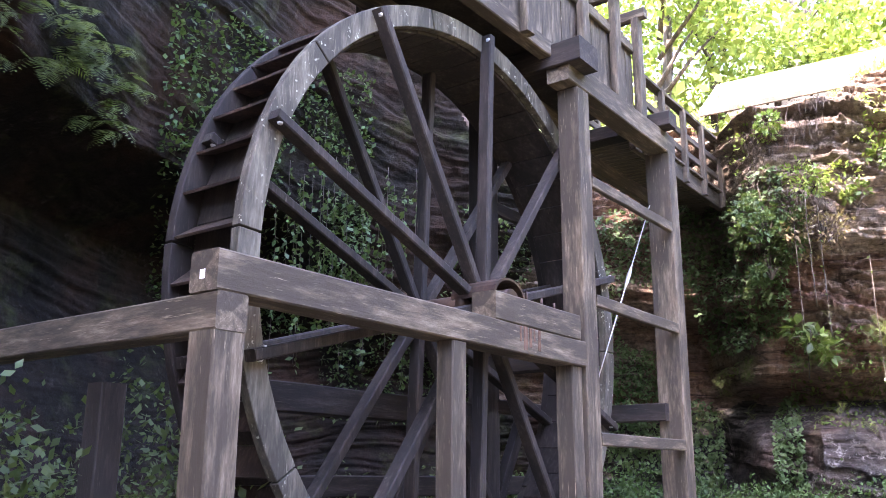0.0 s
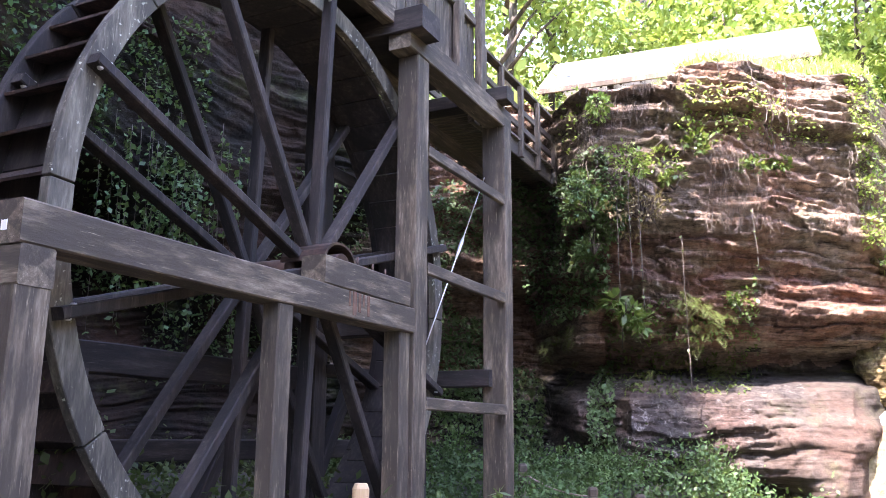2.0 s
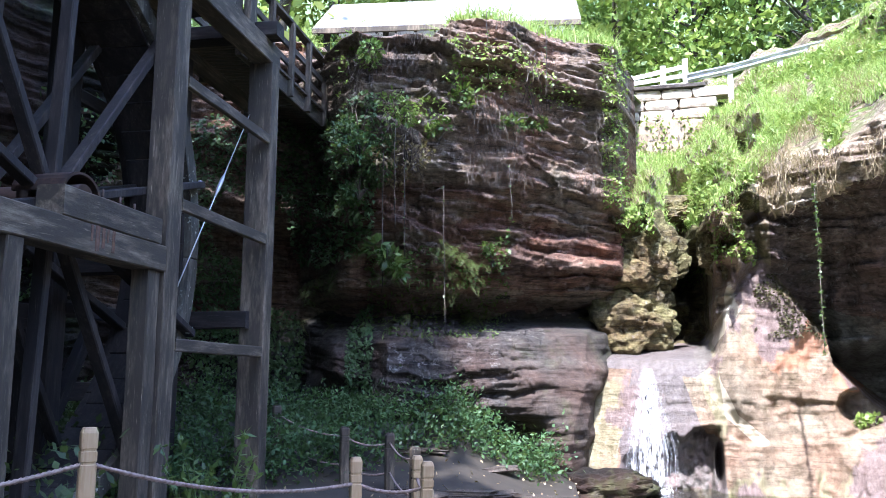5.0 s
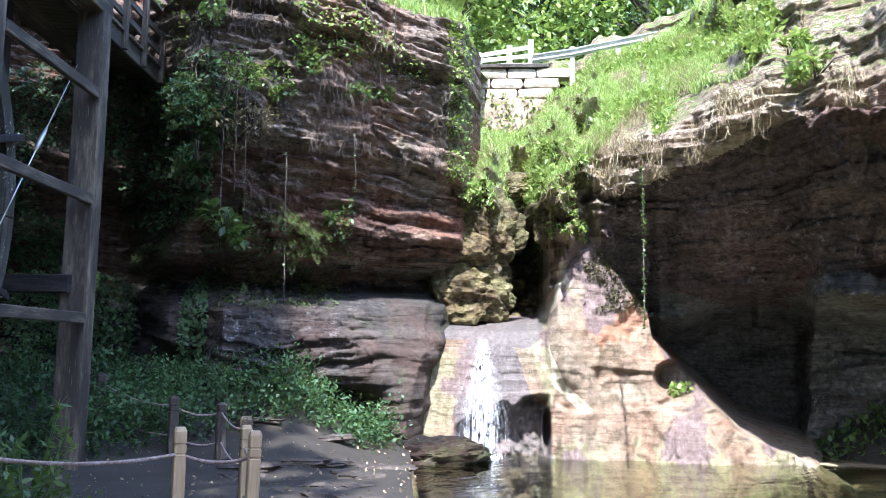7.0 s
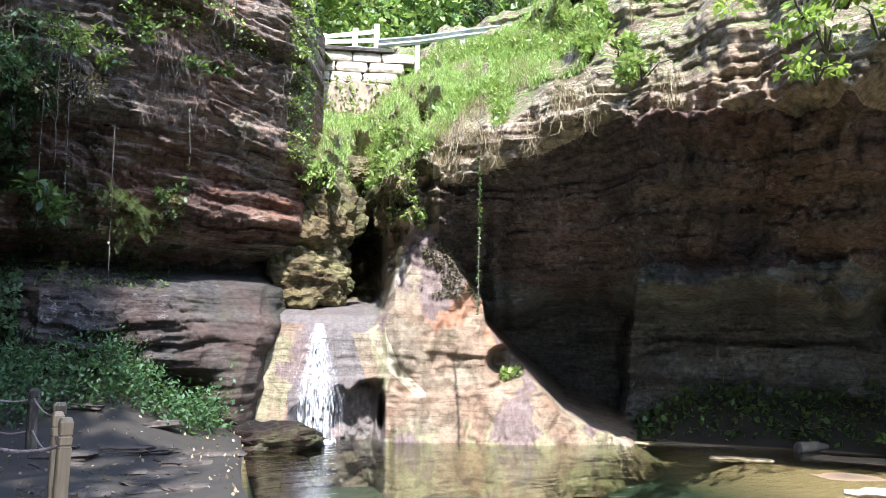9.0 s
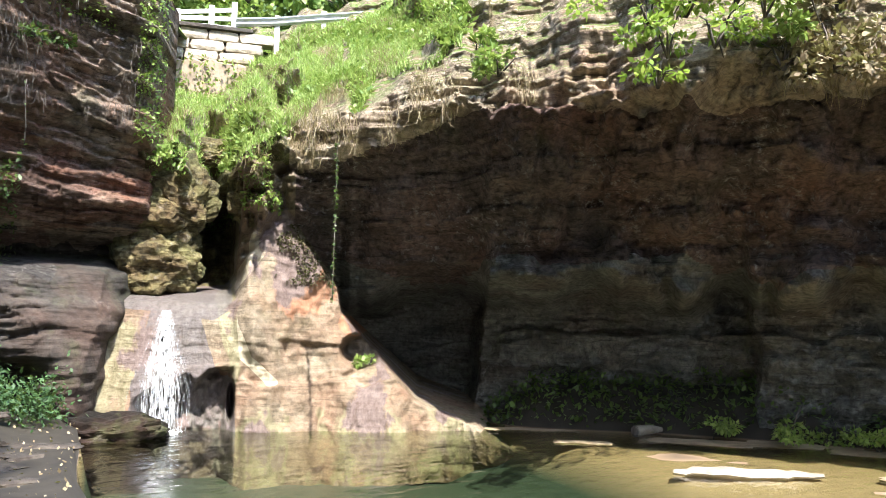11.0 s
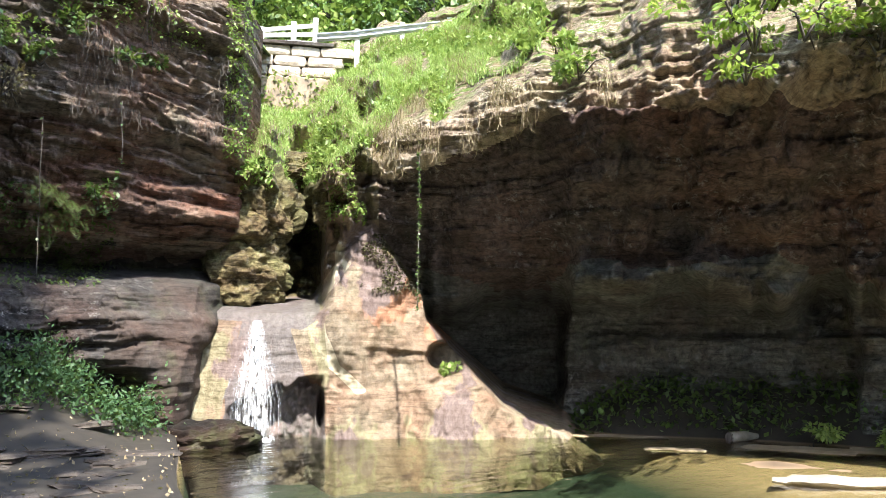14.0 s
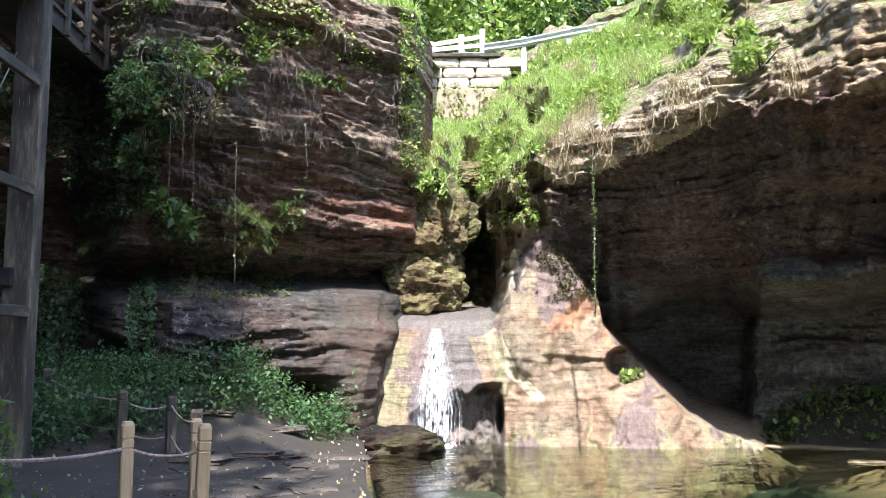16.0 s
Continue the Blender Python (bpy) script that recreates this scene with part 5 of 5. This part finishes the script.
# flat stones on the shore
slab_m = rock_material("shore_slab", [(0.028, 0.024, 0.019), (0.056, 0.048, 0.039), (0.085, 0.075, 0.061), (0.13, 0.118, 0.1)], 0.1, 0.2, (0.6, 0.6, 2.0), 0.5, 0.7, 0.06, 0.1)
boulder(35.8, 15.3, -0.34, 1.25, 0.7, 0.45, 6, "dark wet rock at the pool's edge beside the fall", rock_damp_shade)
rs = random.Random(8)
for i in range(26):
    th, d = rs.uniform(24, 33.5), rs.uniform(8.0, 13.5)
    g = on_ground([th], [d])[0]
    ob = part("flat_stone", stone_bm(rs.uniform(0.3, 0.9), rs.uniform(0.2, 0.5), rs.uniform(0.05, 0.09), i, 0.16), slab_m)
    ob.matrix_basis = pose(g[0], g[1], g[2] - 0.012, rs.uniform(-3, 3), rs.uniform(-3, 3), rs.uniform(-50, 10))
    tagged(ob, "flat grey sandstone slab in the damp shore", "stone", "shore stones")

# ---------------------------------------------------------------- rope fence
pine, _nt, _b = mat("new_pine", 0.7)
_c = ramp(_nt, noise_node(_nt, coords(_nt, (18, 18, 1.5)), 2.0, 6), [(0.3, (0.275, 0.19, 0.098)), (0.6, (0.38, 0.285, 0.16)), (0.8, (0.44, 0.35, 0.23))])
_nt.links.new(_c, _b.inputs["Base Color"])
rope_m, _nt, _b = mat("rope_fibre", 0.9)
_c = ramp(_nt, noise_node(_nt, coords(_nt), 30, 4), [(0.35, (0.158, 0.112, 0.083)), (0.7, (0.346, 0.273, 0.239))])
_nt.links.new(_c, _b.inputs["Base Color"])


def fence_post(th, d, top, w=0.1, material=None, label="square pine fence post with grooved top and rope holes", tilt=0.0):
    t = thing("fence_post", label, "post", "rope fence posts")
    x, y, _ = at_polar(th, d, 0)
    g = float(on_ground([th], [d])[0][2]) - 0.05
    t.matrix_basis = pose(x, y, g, tilt, tilt * 0.7, -th + 12)
    h = top - g
    bm = bmesh.new()
    prof = [(0, 1), (h - 0.2, 1), (h - 0.195, 0.86), (h - 0.185, 0.86), (h - 0.18, 1), (h - 0.13, 1), (h - 0.125, 0.86), (h - 0.115, 0.86), (h - 0.11, 1), (h - 0.03, 1), (h, 0.72)]
    c = 0.22
    ring = [(-1 + c, -1), (1 - c, -1), (1, -1 + c), (1, 1 - c), (1 - c, 1), (-1 + c, 1), (-1, 1 - c), (-1, -1 + c)]
    rings = [[bm.verts.new((px * w / 2 * s, py * w / 2 * s, z)) for px, py in ring] for z, s in prof]
    for a, b in zip(rings, rings[1:]):
        for k in range(8):
            bm.faces.new((a[k], a[(k + 1) % 8], b[(k + 1) % 8], b[k]))
    bm.faces.new(rings[0])
    bm.faces.new(rings[-1])
    bmesh.ops.recalc_face_normals(bm, faces=bm.faces)
    part("shaft", bm, material or pine, t)
    return Vector((x, y, top))


def rope(a, b, sag, drop, label="twisted fibre rope sagging between fence posts", r=0.014):
    """Three twisted strands."""
    t = thing("rope", label, "rope", "fence ropes")
    a, b = Vector(a) - Vector((0, 0, drop)), Vector(b) - Vector((0, 0, drop))
    n = max(24, int((b - a).length / 0.03))
    side = (b - a).cross(Vector((0, 0, 1))).normalized()
    for s in range(3):
        pts = []
        for i in range(n + 1):
            k = i / n
            p = a.lerp(b, k) - Vector((0, 0, 4 * sag * k * (1 - k)))
            w = 2 * math.pi * (k * (b - a).length / 0.09 + s / 3)
            pts.append(p + side * math.cos(w) * r * 0.55 + Vector((0, 0, math.sin(w) * r * 0.55)))
        part("strand", rod_bm(pts, r * 0.62, 5), rope_m, t)


P1 = fence_post(6.2, 5.5, 1.325, 0.086)
P0 = fence_post(-22, 4.6, 1.25, 0.11)
P2 = fence_post(21.3, 7.0, 1.01, 0.086)
P3 = fence_post(25.5, 6.9, 0.99, 0.088, tilt=1.5)
P4 = fence_post(25.05, 7.9, 0.94, 0.086)
Q1 = fence_post(20.4, 12.2, 0.94, 0.12, wood_grey, "weathered grey fence post on the bank")
Q2 = fence_post(23.25, 12.0, 0.87, 0.12, wood_grey, "weathered grey fence post on the bank")
Q3 = fence_post(24.9, 9.6, 0.88, 0.11, wood_grey, "weathered fence post near the shore")
Q0 = fence_post(16.1, 13.2, 1.2, 0.12, wood_grey, "weathered grey fence post on the bank")
for a, b, s in ((P0, P1, 0.1), (P1, P2, 0.1), (P2, P3, 0.05), (P3, P4, 0.03)):
    for dr in (0.19, 0.58):
        rope(a, b, s, dr)
for a, b in ((Q0, Q1), (Q1, Q2), (Q2, Q3), (Q3, P4)):
    for dr in (0.12, 0.5):
        rope(a, b, 0.08, dr, "old grey rope between posts on the bank", 0.012)

# ---------------------------------------------------------------- retaining wall, road fence, guard rail
white_paint = plain("white_painted_wood", (0.62, 0.60, 0.56), 0.6)
galv, _nt, _b = mat("galvanised_steel", 0.38)
_b.inputs["Metallic"].default_value = 0.8
_c = ramp(_nt, noise_node(_nt, coords(_nt), 5, 4), [(0.3, (0.55, 0.56, 0.57)), (0.7, (0.75, 0.76, 0.77))])
_nt.links.new(_c, _b.inputs["Base Color"])
RD = 22.0


def rd(th, el, d=RD):
    return Vector(at_polar(th, d, EYE + d * math.tan(el * DEG)))


wall_t = thing("retaining_wall", "low wall of pale squared stone blocks below the road", "stone wall")
block_m = rock_material("pale_wall_stone", [(0.2, 0.165, 0.12), (0.36, 0.31, 0.235), (0.46, 0.405, 0.31), (0.56, 0.51, 0.41)], 0.15, 0.15, (1.0, 1.0, 1.5), 0.3, 0.5, 0.04, 0.2)
soil = plain("dry_pale_soil", (0.26, 0.2, 0.135), 0.95)
zb, zt = EYE + RD * math.tan(16.4 * DEG), EYE + RD * math.tan(18.3 * DEG)
part("mortar", beam_bm(at_polar(37.5, RD + 0.28, (zb + zt) / 2), at_polar(43.9, RD + 0.28, (zb + zt) / 2), 0.4, zt - zb - 0.04), earth, wall_t)
part("footing", beam_bm(at_polar(37.0, RD + 0.2, zb - 0.72), at_polar(44.2, RD + 0.2, zb - 0.72), 0.7, 1.42, (0, 0, 1), 0.05, 12, 0.05, 7), soil, wall_t, "dry pale soil under the wall")
rs = random.Random(3)
for c in range(3):
    th = 37.5 + rs.uniform(0, 0.6)
    h = (zt - zb) / 3
    while th < 43.4:
        w = rs.uniform(0.55, 1.0)
        dth = w / RD / DEG
        part("stone_block", stone_bm(w * 0.98, 0.4, h * 0.95, rs.random() * 50, 0.07), block_m, wall_t, m=pose(*at_polar(th + dth / 2, RD + 0.1, zb + h * (c + 0.5)), 0, 0, -th + rs.uniform(-2, 2)))
        th += dth
part("coping", beam_bm(at_polar(37.5, RD + 0.1, zt + 0.05), at_polar(44.0, RD + 0.1, zt + 0.05), 0.5, 0.1), slab_m, wall_t)

q = np.stack([at_polar(rr.uniform(37.2, 43.5), RD - 0.1 - abs(rr.normal(0, 0.12)), zb + 0.1 - 1.3 * rr.random() ** 0.8) for _ in range(600)])
stuff("wall_weeds", leaves(q, 0.12, toward(q) * 0.5 + np.array([0, 0, 0.4]), 0.7, 0.5, 0), leaf_bright, "sunlit weeds growing along the stone wall's foot", "weeds")

fence = thing("road_fence", "white board fence panel beside the road", "fence")
for th, hh in ((39.25, 0.36), (41.36, 0.56), (42.8, 0.7)):
    p = Vector(at_polar(th, RD, zt + 0.08))
    part("post", beam_bm(p, p + Vector((0, 0, hh)), 0.14, 0.14, (math.sin(th * DEG), math.cos(th * DEG), 0)), white_paint, fence)
for z, up in ((0.12, 0.03), (0.27, 0.12), (0.4, 0.23)):
    part("board", beam_bm(at_polar(39.1, RD + 0.1, zt + z), at_polar(42.8, RD + 0.1, zt + z + up), 0.03, 0.12), white_paint, fence)
guard = thing("guard_rail", "galvanised steel guard rail along the road", "guard rail")
for th, el in ((45.6, 18.3), (48.65, 18.8), (51.85, 19.2), (54.8, 19.6)):
    p = rd(th, el)
    part("post", beam_bm(p - Vector((0, 0, 0.6)), p + Vector((0, 0, 0.55)), 0.13, 0.13, (math.sin(th * DEG), math.cos(th * DEG), 0)), white_paint, guard)
prof = [(z * 0.78, y * 0.8) for z, y in [(-0.155, 0.0), (-0.13, 0.04), (-0.085, 0.075), (-0.03, 0.04), (0, 0.0), (0.03, 0.04), (0.085, 0.075), (0.13, 0.04), (0.155, 0.0)]]
bm = bmesh.new()
rings = []
for th, el in ((42.9, 18.9), (45.6, 19.2), (48.6, 19.65), (51.7, 20.0), (56, 20.5)):
    c = rd(th, el)
    o = Vector((-math.sin(th * DEG), -math.cos(th * DEG), 0))
    rings.append([bm.verts.new(c + o * (y + 0.08 - t) + Vector((0, 0, z))) for t in (0,) for z, y in prof])
for a, b in zip(rings, rings[1:]):
    for i in range(len(prof) - 1):
        bm.faces.new((a[i], a[i + 1], b[i + 1], b[i]))
bmesh.ops.solidify(bm, geom=bm.faces[:], thickness=0.006)
part("rail", bm, galv, guard)

# ---------------------------------------------------------------- pavilion on the rim
roof_m = plain("pale_roof_sheet", (0.5, 0.5, 0.48), 0.55)
pav = thing("pavilion", "open timber shelter with a pale sheet roof on the rim", "shelter")
A, B = Vector(at_polar(17.5, 19.4, 0)), Vector(at_polar(36.0, 18.8, 0))
ax = (B - A).normalized()
bk = Vector((-ax.y, ax.x, 0))
if bk.y < 0:
    bk = -bk
ze, zr = 9.6, 11.1


def slab(p0, p1, q1, q0, th=0.06):
    bm = bmesh.new()
    f = bm.faces.new([bm.verts.new(p) for p in (p0, p1, q1, q0)])
    bmesh.ops.solidify(bm, geom=[f], thickness=th)
    return bm


Z = Vector((0, 0, 1))
part("roof_slope", slab(A + Z * ze, B + Z * ze, B + bk * 2 + Z * zr, A + bk * 2 + Z * zr), roof_m, pav)
part("roof_slope", slab(A + bk * 4 + Z * ze, B + bk * 4 + Z * ze, B + bk * 2.01 + Z * zr, A + bk * 2.01 + Z * zr), roof_m, pav)
part("fascia", beam_bm(A + Z * (ze - 0.07), B + Z * (ze - 0.07), 0.05, 0.14), wood_grey, pav)
for i in range(5):
    for o in (0.3, 3.7):
        p = A.lerp(B, (i + 0.2) / 4.4) + bk * o
        part("post", beam_bm(p + Z * 8.2, p + Z * 9.66, 0.14, 0.14, ax), wood_dark, pav)
for i in range(14):
    p = A.lerp(B, (i + 0.3) / 13.6)
    part("rafter", beam_bm(p + bk * 0.05 + Z * (ze - 0.1), p + bk * 2 + Z * (zr - 0.1), 0.05, 0.12), wood_dark, pav)
part("back_rail", beam_bm(A + bk * 3.7 + Z * 9.0, B + bk * 3.7 + Z * 9.0, 0.08, 0.5), wood_dark, pav)

# ---------------------------------------------------------------- driftwood
drift = plain("bleached_driftwood", (0.25, 0.215, 0.16), 0.8)
a, b = Vector(at_polar(71.9, 12.6, WATER + 0.01)), Vector(at_polar(80.3, 13.1, WATER + 0.01))
bm = bmesh.new()
rings = []
rs = random.Random(2)
for i in range(17):
    k = i / 16
    c = a.lerp(b, k) + Vector((rs.uniform(-0.02, 0.02), rs.uniform(-0.03, 0.03), 0.02 + rs.uniform(-0.01, 0.015)))
    w = 0.03 + 0.2 * math.sin(math.pi * min(1, k * 0.85 + 0.1)) ** 0.7
    h = 0.02 + 0.06 * math.sin(math.pi * min(1, k + 0.03)) ** 0.6
    rings.append([bm.verts.new(c + Vector((-math.sin(76 * DEG), -math.cos(76 * DEG), 0)) * (w * math.cos(t) + rs.uniform(-0.012, 0.012)) + Vector((0, 0, h * math.sin(t) + rs.uniform(-0.006, 0.006)))) for t in [2 * math.pi * j / 8 for j in range(8)]])
for r0, r1 in zip(rings, rings[1:]):
    for k in range(8):
        bm.faces.new((r0[k], r0[(k + 1) % 8], r1[(k + 1) % 8], r1[k]))
bm.faces.new(rings[0])
bm.faces.new(rings[-1])
bmesh.ops.recalc_face_normals(bm, faces=bm.faces)
tagged(part("driftwood_plank", bm, drift), "long bleached driftwood plank floating by the shoal", "driftwood")
log_t = thing("driftwood_log", "short broken log lying on the far shore", "log")
p = at_polar(69.6, 16.9, WATER + 0.06)
part("trunk", rod_bm([tuple(p), tuple(p + np.array([0.25, -0.2, 0.03])), tuple(p + np.array([0.45, -0.35, 0.02]))], [0.11, 0.09, 0.05], 10), drift, log_t)
part("cut_end", rod_bm([tuple(p + np.array([-0.03, 0.02, 0.0])), tuple(p)], [0.09, 0.115], 10), bark, log_t, "dark cut end")
sand = plain("wet_sand", (0.27, 0.21, 0.13), 0.6)
rs = random.Random(6)
for th, d, sx, sy in ((66.3, 15.4, 1.2, 0.35), (73.5, 16.2, 2.2, 0.7), (76.5, 16.4, 2.6, 0.6), (85.4, 13.6, 1.3, 0.35), (84, 16.2, 2.4, 0.8), (63.0, 17.0, 2.2, 0.4), (79.5, 16.9, 2.4, 0.6)):
    ob = part("sand_bar", stone_bm(sx * 0.8, sy, 0.045, rs.random() * 30, 0.14), sand)
    ob.matrix_basis = pose(*at_polar(th, d, WATER - 0.012), 0, 0, -th + rs.uniform(-8, 8))
    tagged(ob, "low wet sand bar just breaking the water", "sand bar", "sand bars")
for th, d in ((74.3, 16.7), (78.5, 16.6), (80.5, 16.8), (83.5, 16.5), (85.5, 16.6)):
    bush("shore_moss", th, d, -0.1, 0.4, 330, leaf_bright, "pale mossy plants on the sunlit far shore", 0.1, 0.4, 2, "plant")
